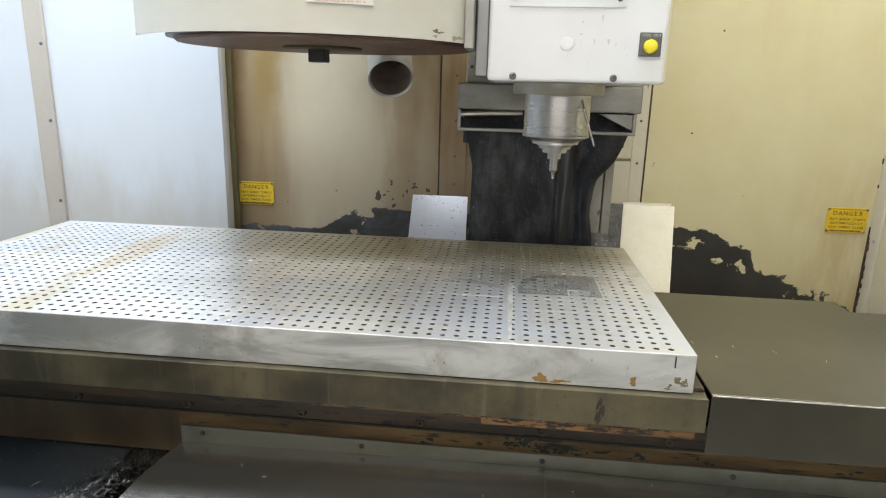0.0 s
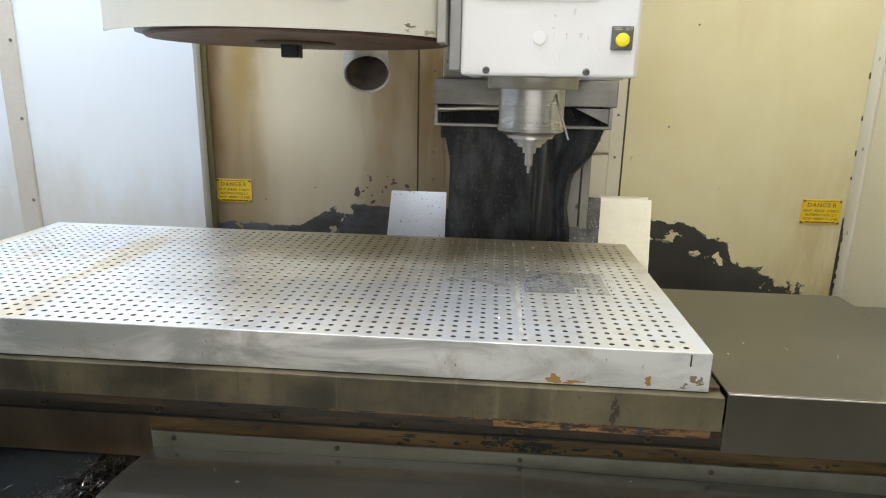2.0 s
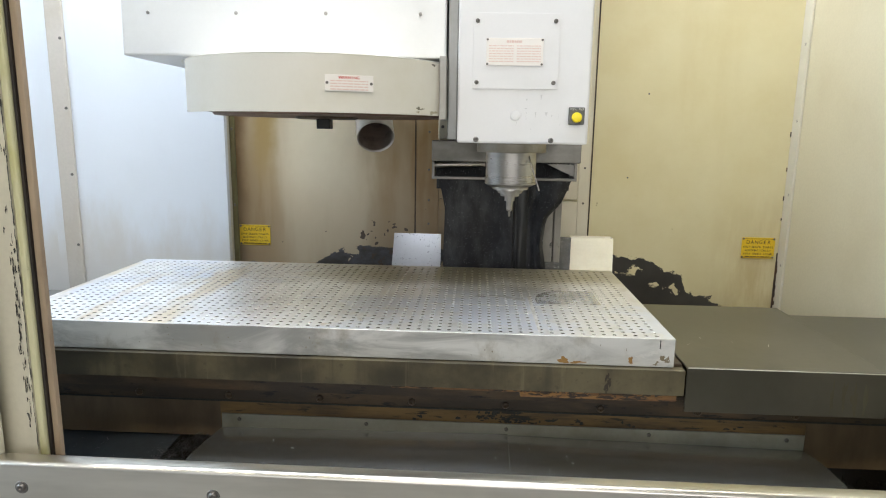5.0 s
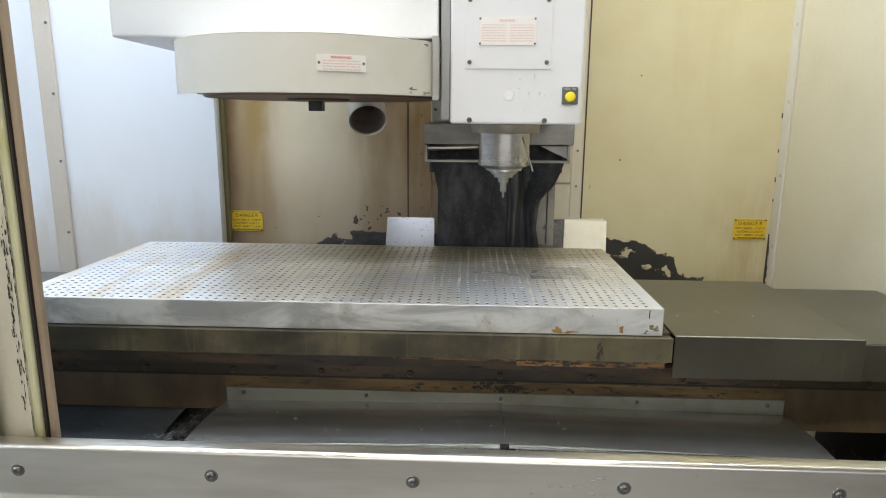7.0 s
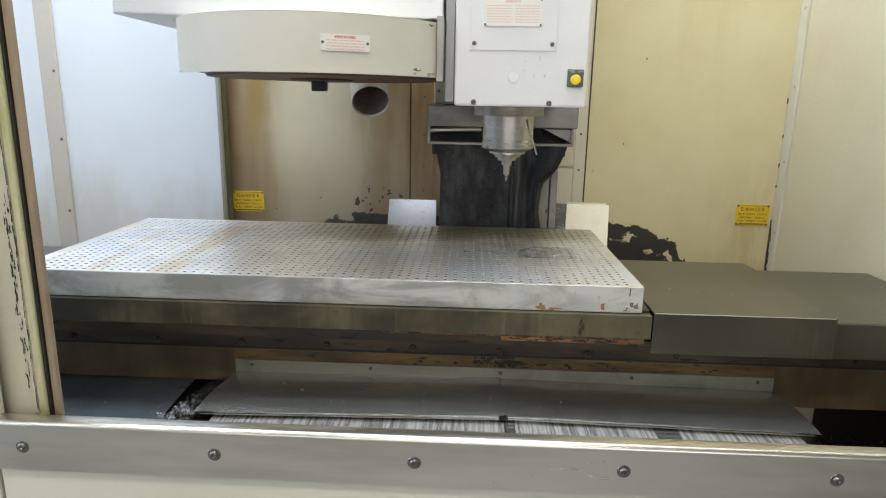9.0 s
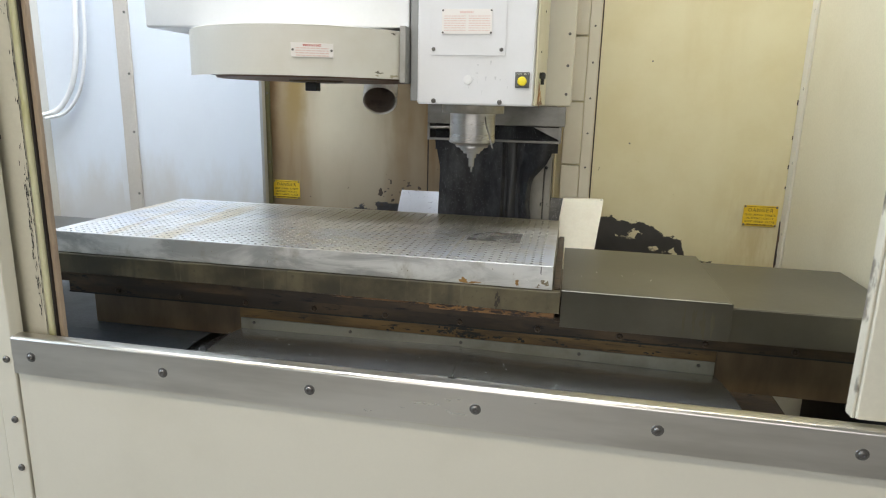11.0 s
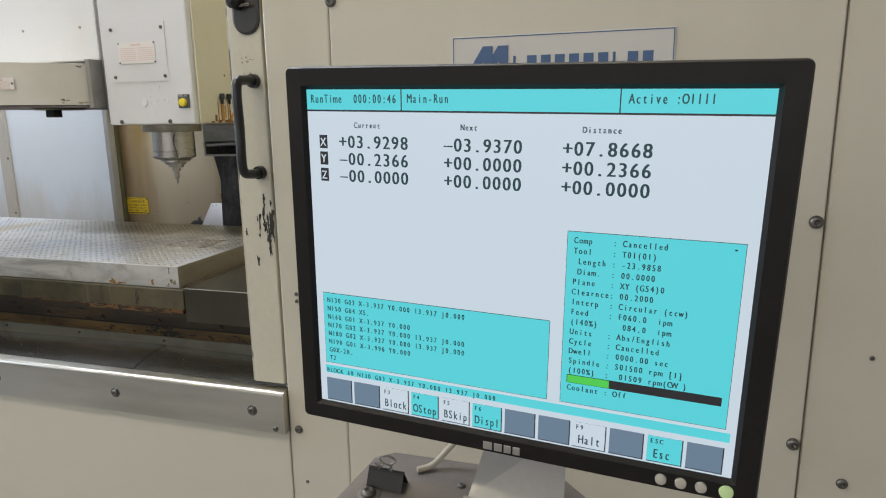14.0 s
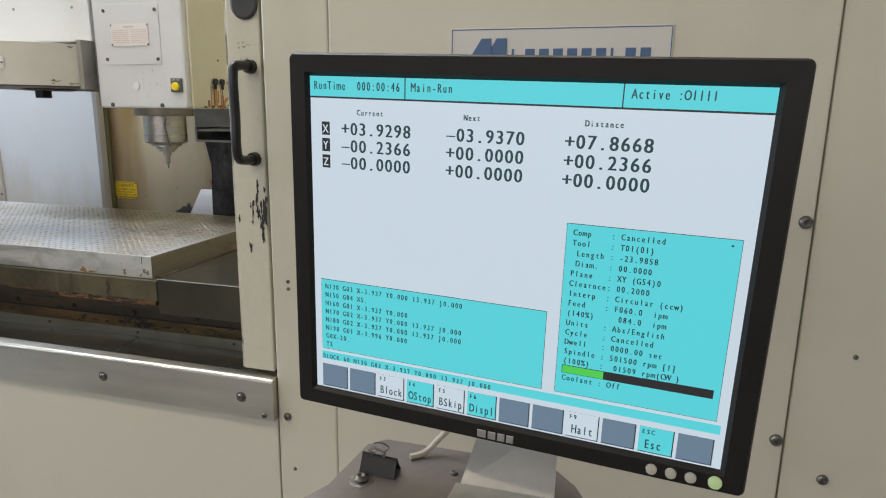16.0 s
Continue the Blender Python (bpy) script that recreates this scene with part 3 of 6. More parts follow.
def d_handle(parent, x, y, z0, z1, reach, r=0.0075):
    pts = [(x, y, z1), (x, y - reach * 0.6, z1)] + [(x, y - reach, z1 - 0.012), (x, y - reach, (z0 + z1) / 2), (x, y - reach, z0 + 0.012), (x, y - reach * 0.6, z0), (x, y, z0)]
    h = part("handle", tube(curve_points(pts, 5), r, 12), BLACK, parent, "black plastic bow handle", True)
    for z in (z0, z1):
        part("foot", lathe([(r * 1.5, 0), (r * 1.4, 0.012)], 14, pose(x, y, z, 90, 0, 0)), BLACK, h)
    return h


dl = thing("sliding_door", (-0.69, 0.09, 1.0), "cream painted sliding door with a worn dark edge and window", "door", "sliding doors")
part("stile", box(-0.7770, -0.6922, 0.0740, 0.100, 1.0, 2.42, 0.003), DOORPAINT, dl)
part("edge_strip", box(-0.6920, -0.6790, 0.0750, 0.099, 1.0, 2.42, 0.004), WORN, dl, "worn yellow green door edge")
part("rubber_seal", box(-0.6788, -0.6740, 0.0840, 0.100, 1.0, 2.42, 0.001), surface("dark_seal", (0.016, 0.012, 0.010), (0.05, 0.03, 0.02), 0.6, 0, 14, 90, 0.3, (1, 1, 0.3)), dl, "dark rubber seal")
part("edge_lip", box(-0.6738, -0.6615, 0.0900, 0.102, 1.0, 2.42, 0.002), surface("tan_edge_paint", (0.34, 0.26, 0.18), (0.17, 0.115, 0.08), 0.5, 0, 9, 90, 0.2, (1, 1, 0.3), (0.45, 0.7), (0.04, 0.03, 0.02), (0.66, 0.69)), dl, "tan worn door edge")
part("bottom_rail", box(-1.6200, -0.7775, 0.081, 0.107, 1.0, 1.12, 0.003), DOORPAINT, dl)
part("window", box(-1.6200, -0.7780, 0.091, 0.097, 1.1205, 2.42), GREYGLASS, dl, "grey window pane")
d_handle(dl, -0.762, 0.072, 1.50, 1.655, 0.05)
dl.location.x -= 0.010  # the door stands a little further open

dr = thing("sliding_door", (1.08, 0.075, 1.066), "cream painted sliding door with chipped paint and black handle", "door", "sliding doors")
part("stile", box(1.047, 1.118, 0.030, 0.066, 1.055, 2.42, 0.003), DOORPAINT, dr)
part("edge_strip", box(1.041, 1.0465, 0.034, 0.062, 1.055, 2.42, 0.002), surface("chipped_edge_paint", (0.5, 0.46, 0.36), (0.10, 0.08, 0.06), 0.5, 0, 30, 120, 0.3, (1, 1, 0.5), (0.5, 0.6)), dr)
d_handle(dr, 1.097, 0.030, 1.498, 1.672, 0.060, 0.0090)
bm = lathe([(0.028, 0), (0.028, 0.004), (0.024, 0.006)], 24, pose(0, 0, 0, 90, 0, 0))
for v in bm.verts:
    v.co.z += 0.11 if v.co.z > 0 else -0.11
    v.co += Vector((1.090, 0.030, 1.895))
lock = part("lock_plate", bm, plain("dark_lock", (0.05, 0.05, 0.05), 0.4, 0.3), dr, "dark recessed lock plate")
part("latch", lathe([(0.014, 0), (0.014, 0.02), (0.006, 0.03)], 16, pose(1.078, 0.024, 1.815, 90, 0, 0)), BLACK, dr, "", True)
part("latch_pin", tube([(1.082, 0.013, 1.807), (1.108, 0.013, 1.808)], 0.003), BOLT, dr)
bolt(dr, 1.09, 0.024, 1.868, 0.011)

knob = thing("cabinet_handle", (1.336, 0.0, 1.46), "black plastic bar handle on the front panel", "handle")
part("grip", box(1.329, 1.343, -0.022, -0.008, 1.394, 1.532, 0.005), BLACK, knob)
for z in (1.405, 1.52):
    part("standoff", box(1.330, 1.342, -0.008, 0.014, z - 0.009, z + 0.009, 0.003), BLACK, knob)

BLUE = plain("navy_print", (0.055, 0.12, 0.25), 0.5)
LOGOPLATE = plain("grey_badge", (0.60, 0.59, 0.55), 0.4)
badge = thing("badge_plate", (1.674, 0.01, 1.645), "grey badge plate with dark blue lettering shapes", "badge")


def badge_marks(parent, x0, y, z0, w, h):
    """A slanted double-peak emblem and a row of letter-like blocks as plain shapes."""
    for k in range(2):
        x = x0 + w * (0.05 + 0.075 * k)
        part("emblem", plate([(x, y, z0 + 0.22 * h), (x + 0.05 * w, y, z0 + 0.22 * h), (x + 0.14 * w, y, z0 + 0.80 * h), (x + 0.09 * w, y, z0 + 0.80 * h)], 0.0006), BLUE, parent)
        part("emblem", plate([(x + 0.09 * w, y - 0.0008, z0 + 0.80 * h), (x + 0.14 * w, y - 0.0008, z0 + 0.80 * h), (x + 0.14 * w, y - 0.0008, z0 + 0.22 * h), (x + 0.10 * w, y - 0.0008, z0 + 0.22 * h)], 0.0006), BLUE, parent)
    for k in range(10):
        x = x0 + w * (0.29 + 0.066 * k)
        part("letter_block", box(x, x + (0.012 if k in (0, 7) else 0.046) * w, y - 0.0006, y, z0 + 0.22 * h, z0 + 0.60 * h), BLUE, parent)


part("plate", box(1.495, 1.853, 0.011, 0.014, 1.645, 1.731, 0.001), LOGOPLATE, badge)
for x0, x1, z0, z1 in ((1.498, 1.850, 1.7275, 1.729), (1.498, 1.850, 1.647, 1.6485), (1.497, 1.4985, 1.647, 1.729), (1.8495, 1.851, 1.647, 1.729)):
    part("border_line", box(x0, x1, 0.0104, 0.0112, z0, z1), BLUE, badge)
badge_marks(badge, 1.50, 0.0105, 1.645, 0.345, 0.086)

# ---- signs ----
def text_bars(parent, x0, x1, y, z, h, n, material, name="text_bar"):
    """Writing too small to read: a row of short bars."""
    x = x0
    k = 0
    while x < x1 - 0.002:
        w = min(x1 - x, (0.010, 0.016, 0.007, 0.013)[(k + n) % 4] * (x1 - x0) / 0.09)
        part(name, box(x, x + w, y - 0.0004, y, z, z + h), material, parent)
        x += w + 0.0025 * (x1 - x0) / 0.09
        k += 1


def danger_sign(cx, zc):
    w, h, y = 0.147, 0.096, 1.9535
    s = thing("danger_sign", (cx, y, zc - h / 2), "yellow metal danger sign with black writing on the enclosure wall", "sign", "danger signs")
    p = part("plate", box(cx - w / 2, cx + w / 2, y - 0.003, y, zc - h / 2, zc + h / 2, 0.001), YELLOW, s)
    part("border_line", box(cx - w / 2 + 0.004, cx + w / 2 - 0.004, y - 0.0036, y - 0.0031, zc + h / 2 - 0.0065, zc + h / 2 - 0.005), PRINT, s)
    part("border_line", box(cx - w / 2 + 0.004, cx + w / 2 - 0.004, y - 0.0036, y - 0.0031, zc - h / 2 + 0.005, zc - h / 2 + 0.0065), PRINT, s)
    rows = (("DANGER", 0.0185, 0.017, 0.019), ("CHIP AUGER STARTS", 0.0078, 0.0095, 0.0), ("AUTOMATICALLY", 0.0090, 0.0095, -0.0155), ("KEEP HANDS CLEAR", 0.0080, 0.0095, -0.031))
    for text, pitch, height, dz in rows:
        lettering("writing", text, cx - len(text) * pitch / 2, y - 0.0036, zc + dz, pitch, height, PRINT, s, 0.95, bold=0.0003)
    text_bars(s, cx - 0.055, cx + 0.055, y - 0.0032, zc - 0.0425, 0.005, 1, PRINT)
    for dx in (-1, 1):
        for dz in (-1, 1):
            bolt(s, cx + dx * (w / 2 - 0.006), y - 0.003, zc + dz * (h / 2 - 0.006), 0.005)


danger_sign(-0.955, 1.127)
danger_sign(1.377, 1.122)
REDINK = plain("faded_red_print", (0.72, 0.54, 0.49), 0.6)
PINK = plain("pale_label", (0.80, 0.765, 0.72), 0.45)

# ---- spindle head and column ----
head = thing("spindle_head", (0.207, 1.1, 1.46), "white painted milling spindle head with steel spindle nose", "spindle head")
HEADP = surface("head_paint", (0.72, 0.72, 0.72), (0.66, 0.66, 0.65), 0.36, 0, 3, 130, 0.02, fleck=0.08)
part("head_cover", box(0.033, 0.384, 0.778, 1.46, 1.592, 2.9, 0.006), HEADP, head)
part("side_cover", box(0.3845, 0.392, 0.80, 1.42, 1.594, 2.9, 0.003), SIDE, head, "cream painted side cover")
part("side_channel", box(0.006, 0.0325, 0.80, 1.40, 1.60, 2.9, 0.003), surface("grey_channel", (0.28, 0.28, 0.27), (0.2, 0.2, 0.19), 0.4, 0.5, 4, 80, 0.04), head, "grey steel side channel")
acc = part("access_panel", box(0.072, 0.298, 0.7755, 0.778, 1.735, 1.928, 0.0006), HEADP, head, "white access panel with four screws")
for x in (0.083, 0.286):
    for z in (1.752, 1.908):
        bolt(head, x, 0.7745, z, 0.006)
for x in (0.085, 0.286):
    bolt(head, x, 0.778, 1.602, 0.0075)
lab = part("label_plate", box(0.107, 0.256, 0.7725, 0.7745, 1.795, 1.865, 0.0005), PINK, head, "faded pale label with red print")
for k in range(7):
    text_bars(head, 0.114, 0.178, 0.7724, 1.844 - 0.0066 * k, 0.0022, k, REDINK)
    text_bars(head, 0.187, 0.250, 0.7724, 1.844 - 0.0066 * k, 0.0022, k + 2, REDINK)
text_bars(head, 0.16, 0.20, 0.7724, 1.853, 0.006, 3, REDINK)
for x in (0.110, 0.253):
    for z in (1.799, 1.861):
        bolt(head, x, 0.7725, z, 0.003)
part("blank_plug", lathe([(0.0135, 0), (0.013, 0.002), (0.010, 0.0026)], 24, pose(0.189, 0.778, 1.666, 90, 0, 0)), WHITE, head, "white blanking plug", True)
btn = part("button_box", box(0.330, 0.372, 0.770, 0.778, 1.645, 1.690, 0.002), surface("button_plate", (0.10, 0.10, 0.095), (0.06, 0.06, 0.06), 0.5, 0, 40, 200, 0.1), head, "dark button plate with yellow push button")
part("push_button", lathe([(0.0135, 0), (0.0135, 0.006), (0.0115, 0.010), (0.005, 0.0115)], 24, pose(0.351, 0.770, 1.6635, 90, 0, 0)), plain("yellow_plastic", (0.85, 0.68, 0.02), 0.35), btn, "yellow push button", True)
lettering("writing", "TOOL OUT", 0.332, 0.7694, 1.6825, 0.0048, 0.0052, plain("white_print", (0.6, 0.6, 0.58), 0.6), head)
for y, z in ((0.95, 1.76), (1.1, 1.9), (1.0, 1.685), (1.25, 1.7), (1.05, 2.0)):
    bolt(head, 0.392, y, z, 0.004, "x")
for y in (0.915, 0.955):
    part("air_fitting", lathe([(0.0045, -0.022), (0.0050, -0.006), (0.0085, -0.004), (0.0090, 0.010), (0.0070, 0.014)], 16, pose(0.4015, y, 1.682)), BLACK, head, "black air fitting", True)
    part("fitting_stem", tube([(0.392, y, 1.684), (0.402, y, 1.684)], 0.004, 8), STEEL, head, "", True)
RUN = surface("rust_run_paint", (0.30, 0.13, 0.03), (0.16, 0.065, 0.02), 0.6, 0, 30, 90, 0.1)
for y, z0, z1, w in ((0.90, 1.598, 1.668, 0.004), (0.918, 1.602, 1.672, 0.006), (0.957, 1.585, 1.668, 0.004), (0.968, 1.605, 1.64, 0.006), (0.885, 1.600, 1.622, 0.012), (1.06, 1.60, 1.62, 0.02), (1.10, 1.602, 1.612, 0.03)):
    part("rust_drip", box(0.3922, 0.3927, y - w / 2, y + w / 2, z0, z1), RUN, head, "brown rust drip")
ORANGE = surface("orange_rust_run", (0.52, 0.27, 0.06), (0.34, 0.15, 0.03), 0.55, 0, 30, 90, 0.1)
REDRUN = surface("red_rust_run", (0.34, 0.06, 0.02), (0.22, 0.05, 0.02), 0.55, 0, 30, 90, 0.1)
for y, z0, z1, w, mk in ((0.928, 1.603, 1.660, 0.012, ORANGE), (0.940, 1.612, 1.655, 0.007, ORANGE), (0.966, 1.590, 1.660, 0.004, REDRUN)):
    part("rust_drip", box(0.3923, 0.3928, y - w / 2, y + w / 2, z0, z1), mk, head, "orange rust run")
for k in range(13):
    a = math.pi * k / 12
    cy, cz = 1.035 - 0.065 * math.cos(a), 1.603 + 0.034 * math.sin(a) * (1.0 if k < 7 else 0.75)
    part("rust_smear", box(0.3923, 0.3927, cy - 0.010, cy + 0.010, cz - 0.004, cz + 0.004), ORANGE, head, "orange rust smear")
rng = random.Random(9)
SMEAR = surface("brown_smear", (0.20, 0.10, 0.03), (0.34, 0.19, 0.07), 0.6, 0, 40, 90, 0.1)
for k in range(16):
    cy, cz = rng.uniform(0.84, 1.12), 1.596 + abs(rng.gauss(0, 0.006))
    w, h = rng.uniform(0.008, 0.026), rng.uniform(0.003, 0.007)
    bm = bmesh.new()
    bm.faces.new([bm.verts.new((0.3929 + 0.00003 * k, cy + w * math.cos(a * 0.524) * rng.uniform(0.6, 1.2), max(1.5945, cz + h * math.sin(a * 0.524) * rng.uniform(0.6, 1.2)))) for a in range(12)])
    part("rust_smear", bm, SMEAR, head, "brown rusty smear")
rng = random.Random(5)
SCR = plain("scratch_grey", (0.55, 0.55, 0.55), 0.5)
for k in range(13):
    x, z = rng.gauss(0.232, 0.035), rng.gauss(1.662, 0.020)
    w, l = rng.uniform(0.0004, 0.0009), rng.uniform(0.003, 0.014)
    if 0.05 < x < 0.32:
        part("scratch", plate([(x, 0.7776, z), (x + w, 0.7776, z), (x + w + rng.uniform(-0.004, 0.004), 0.7776, z + l), (x + rng.uniform(-0.004, 0.004), 0.7776, z + l)], 0.0003), SCR, head)
SX, SY = 0.188, 0.905
part("nose_flange", lathe([(0.098, 1.566), (0.100, 1.570), (0.100, 1.5915)], 40, pose(SX, SY, 0)), surface("stained_steel", (0.30, 0.27, 0.22), (0.42, 0.40, 0.36), 0.4, 0.9, 9, 120, 0.08), head, "stained steel flange", True)
part("spindle_nose", lathe([(0.0530, 1.4625), (0.0540, 1.466), (0.0700, 1.4725), (0.0745, 1.475), (0.0745, 1.479), (0.0728, 1.480), (0.0725, 1.566)], 48, pose(SX, SY, 0)), STEEL, head, "brushed steel spindle nose", True)
part("coolant_nozzle", tube(curve_points([(0.234, 0.86, 1.565), (0.241, 0.838, 1.535), (0.252, 0.832, 1.503), (0.2655, 0.826, 1.462)], 6), 0.0026, 8), BOLT, head, "bent steel coolant nozzle", True)
for k in range(3):
    bolt(head, SX + 0.05 * math.sin(k * 2.1), SY + 0.0, 1.565, 0.004, "z")
tool = thing("tool_holder", (SX, SY, 1.462), "steel tool holder with a small cutter in the spindle", "tool holder")
part("collet_body", lathe([(0.0510, 1.4622), (0.0515, 1.4585), (0.0400, 1.4580), (0.0390, 1.4535), (0.0360, 1.4530), (0.0355, 1.4475), (0.0275, 1.4470), (0.0270, 1.4385), (0.0150, 1.4380), (0.0148, 1.4240), (0.0092, 1.4232)], 36, pose(SX, SY, 0)), STEEL, tool, "", True)
for s in (-1, 1):
    part("drive_key", box(SX - 0.006, SX + 0.006, *sorted((SY + s * 0.038, SY + s * 0.0495)), 1.4535, 1.4578, 0.001), STEEL, tool)
part("cutter", lathe([(0.0092, 1.4233), (0.0088, 1.3960), (0.0040, 1.3940), (0.0032, 1.3795), (0.0012, 1.3770)], 16, pose(SX, SY, 0)), STEEL, tool, "small bright cutter", True)

col = thing("machine_column", (0.21, 1.7, 0.33), "cream painted machine column with steel bracket", "column")
part("column_body", box(-0.062, 0.492, 1.50, 1.72, 1.592, 2.9, 0.006), CREAM, col)
part("column_back", box(-0.05, 0.4315, 1.7205, 1.92, 1.593, 2.9, 0.004), CREAM, col)
part("side_post", box(0.4320, 0.4385, 1.74, 1.950, 0.33, 2.9, 0.002), surface("rusty_cream_post", (0.58, 0.50, 0.33), (0.34, 0.19, 0.07), 0.5, 0, 5, 90, 0.1, (1, 1, 0.3), (0.40, 0.62)), col, "cream post with rust runs")
part("column_base", box(-0.03, 0.4315, 1.62, 1.92, 0.33, 1.592, 0.006), OILY, col)
for z in (1.64, 1.75, 1.87, 2.0):
    bolt(col, -0.045, 1.50, z, 0.006)
    bolt(col, 0.47, 1.50, z, 0.006)
BRK = surface("dull_bracket", (0.34, 0.325, 0.30), (0.20, 0.19, 0.17), 0.42, 0.7, 6, 90, 0.05, (0.6, 1, 1), (0.38, 0.66))
part("bracket_bar", box(-0.082, 0.475, 1.435, 1.52, 1.512, 1.590, 0.004), BRK, col, "dull steel bracket bar")
part("frame_lip", box(-0.078, 0.462, 1.428, 1.445, 1.446, 1.456, 0.002), BRK, col)
part("frame_side", box(-0.080, -0.070, 1.43, 1.56, 1.446, 1.511, 0.001), BRK, col)
part("frame_side", box(0.452, 0.462, 1.43, 1.56, 1.446, 1.511, 0.001), BRK, col)
part("pocket_back", box(-0.069, 0.451, 1.545, 1.56, 1.40, 1.511), RUBBER, col, "black rubber flap behind the bracket")
part("gusset", plate([(0.452, 1.440, 1.508), (0.352, 1.440, 1.508), (0.452, 1.440, 1.462)], 0.003), BRK, col, "grey steel gusset")
part("conduit", tube([(-0.074, 1.445, 1.497), (0.02, 1.445, 1.501), (0.12, 1.445, 1.504)], 0.010, 12), STEEL, col, "steel conduit", True)
DUSTY = surface("dusty_grey_post", (0.34, 0.32, 0.28), (0.20, 0.185, 0.16), 0.55, 0.2, 9, 90, 0.2, (1, 1, 0.5), (0.38, 0.66), (0.05, 0.045, 0.04), (0.62, 0.68))
part("dusty_post", box(0.345, 0.398, 1.56, 1.60, 1.10, 1.4455, 0.003), DUSTY, col, "dusty grey steel post")
part("dusty_post", box(0.402, 0.430, 1.56, 1.61, 1.10, 1.4455, 0.003), DUSTY, col, "dusty grey steel post")
bolt(col, 0.408, 1.56, 1.338, 0.007, "y", BLACK)
bolt(col, 0.408, 1.56, 1.42, 0.006)

# rubber way cover hanging in front of the column
def hanging(name, x_at, y_at, z0, z1, cols, rows, parent, material, label):
    bm = bmesh.new()
    grid = []
    for j in range(rows + 1):
        z = z1 + (z0 - z1) * j / rows
        a, c = x_at(z)
        grid.append([bm.verts.new((a + (c - a) * i / cols, y_at((i / cols), z), z)) for i in range(cols + 1)])
    for j in range(rows):
        for i in range(cols):
            bm.faces.new((grid[j][i], grid[j + 1][i], grid[j + 1][i + 1], grid[j][i + 1]))
    bmesh.ops.recalc_face_normals(bm, faces=bm.faces)
    ex = bmesh.ops.solidify(bm, geom=bm.faces[:], thickness=0.004)
    return part(name, bm, material, parent, label, True)


def lerp(z, pairs):
    for (za, a), (zb, b) in zip(pairs, pairs[1:]):
        if za >= z >= zb:
            return a + (b - a) * (za - z) / (za - zb)
    return pairs[-1][1]


way = thing("way_cover", (0.2, 1.5, 0.6), "black rubber way cover dusted with metal chips", "way cover")
hanging("front_flap", lambda z: (lerp(z, [(1.45, -0.055), (1.33, -0.030), (1.10, -0.035), (0.6, -0.05)]), 0.250),
        lambda u, z: 1.475 + 0.012 * math.sin(u * 7 + z * 3) + 0.03 * (u > 0.93) + 0.010 * noise.noise(Vector((u * 3, z * 4, 0))), 0.6, 1.447, 26, 30, way, RUBBER, "")
hanging("middle_fold", lambda z: (0.235, 0.300), lambda u, z: 1.515 - 0.02 * math.sin(math.pi * u) + 0.004 * noise.noise(Vector((u * 4, z * 6, 2))), 0.6, 1.447, 10, 24, way, surface("smooth_rubber", (0.05, 0.05, 0.05), (0.035, 0.035, 0.036), 0.35, 0, 6, 200, 0.05), "smooth dark fold")
hanging("side_flap", lambda z: (0.290, lerp(z, [(1.45, 0.445), (1.37, 0.415), (1.30, 0.355), (1.20, 0.345), (1.12, 0.36), (0.6, 0.36)])),
        lambda u, z: 1.465 + 0.02 * math.sin(u * 5 + 1.0) + 0.014 * noise.noise(Vector((u * 4, z * 6, 5))), 0.6, 1.447, 14, 30, way, RUBBER, "")
rp = thing("splash_panel", (0.58, 1.6, 0.7), "slanted cream painted splash panel beside the column", "splash panel", "splash panels")
part("oily_sheet", plate([(0.4480, 1.402, 0.932), (0.4845, 1.642, 1.200), (0.335, 1.642, 1.206), (0.315, 1.402, 0.936)], 0.004), surface("oily_chip_crust", (0.022, 0.021, 0.020), (0.12, 0.118, 0.110), 0.5, 0.1, 9, 140, 0.8, (1, 1, 1), (0.42, 0.72), (0.42, 0.42, 0.40), (0.62, 0.68), spot_scale=170), rp, "black oily half crusted with chips")
part("sheet", plate([(0.613, 1.402, 0.932), (0.657, 1.642, 1.199), (0.4855, 1.642, 1.200), (0.4490, 1.402, 0.932)], 0.004), surface("pale_sheet", (0.64, 0.60, 0.46), (0.56, 0.50, 0.36), 0.42, 0, 5, 90, 0.06), rp)
part("top_fold", box(0.4855, 0.657, 1.643, 1.70, 1.194, 1.199, 0.001), CREAM, rp)
bolt(rp, 0.648, 1.64, 1.201, 0.004, "z")
lp = thing("splash_panel", (-0.16, 1.65, 0.7), "slanted bare steel splash panel beside the column", "splash panel", "splash panels")
part("sheet", plate([(-0.045, 1.446, 0.93), (-0.056, 1.685, 1.195), (-0.255, 1.685, 1.195), (-0.249, 1.446, 0.93)], 0.004), surface("bright_sheet", (0.56, 0.56, 0.57), (0.42, 0.41, 0.40), 0.30, 0.65, 2.5, 90, 0.02), lp)
bolt(lp, -0.062, 1.684, 1.199, 0.004, "z")
bolt(lp, -0.25, 1.684, 1.199, 0.004, "z")

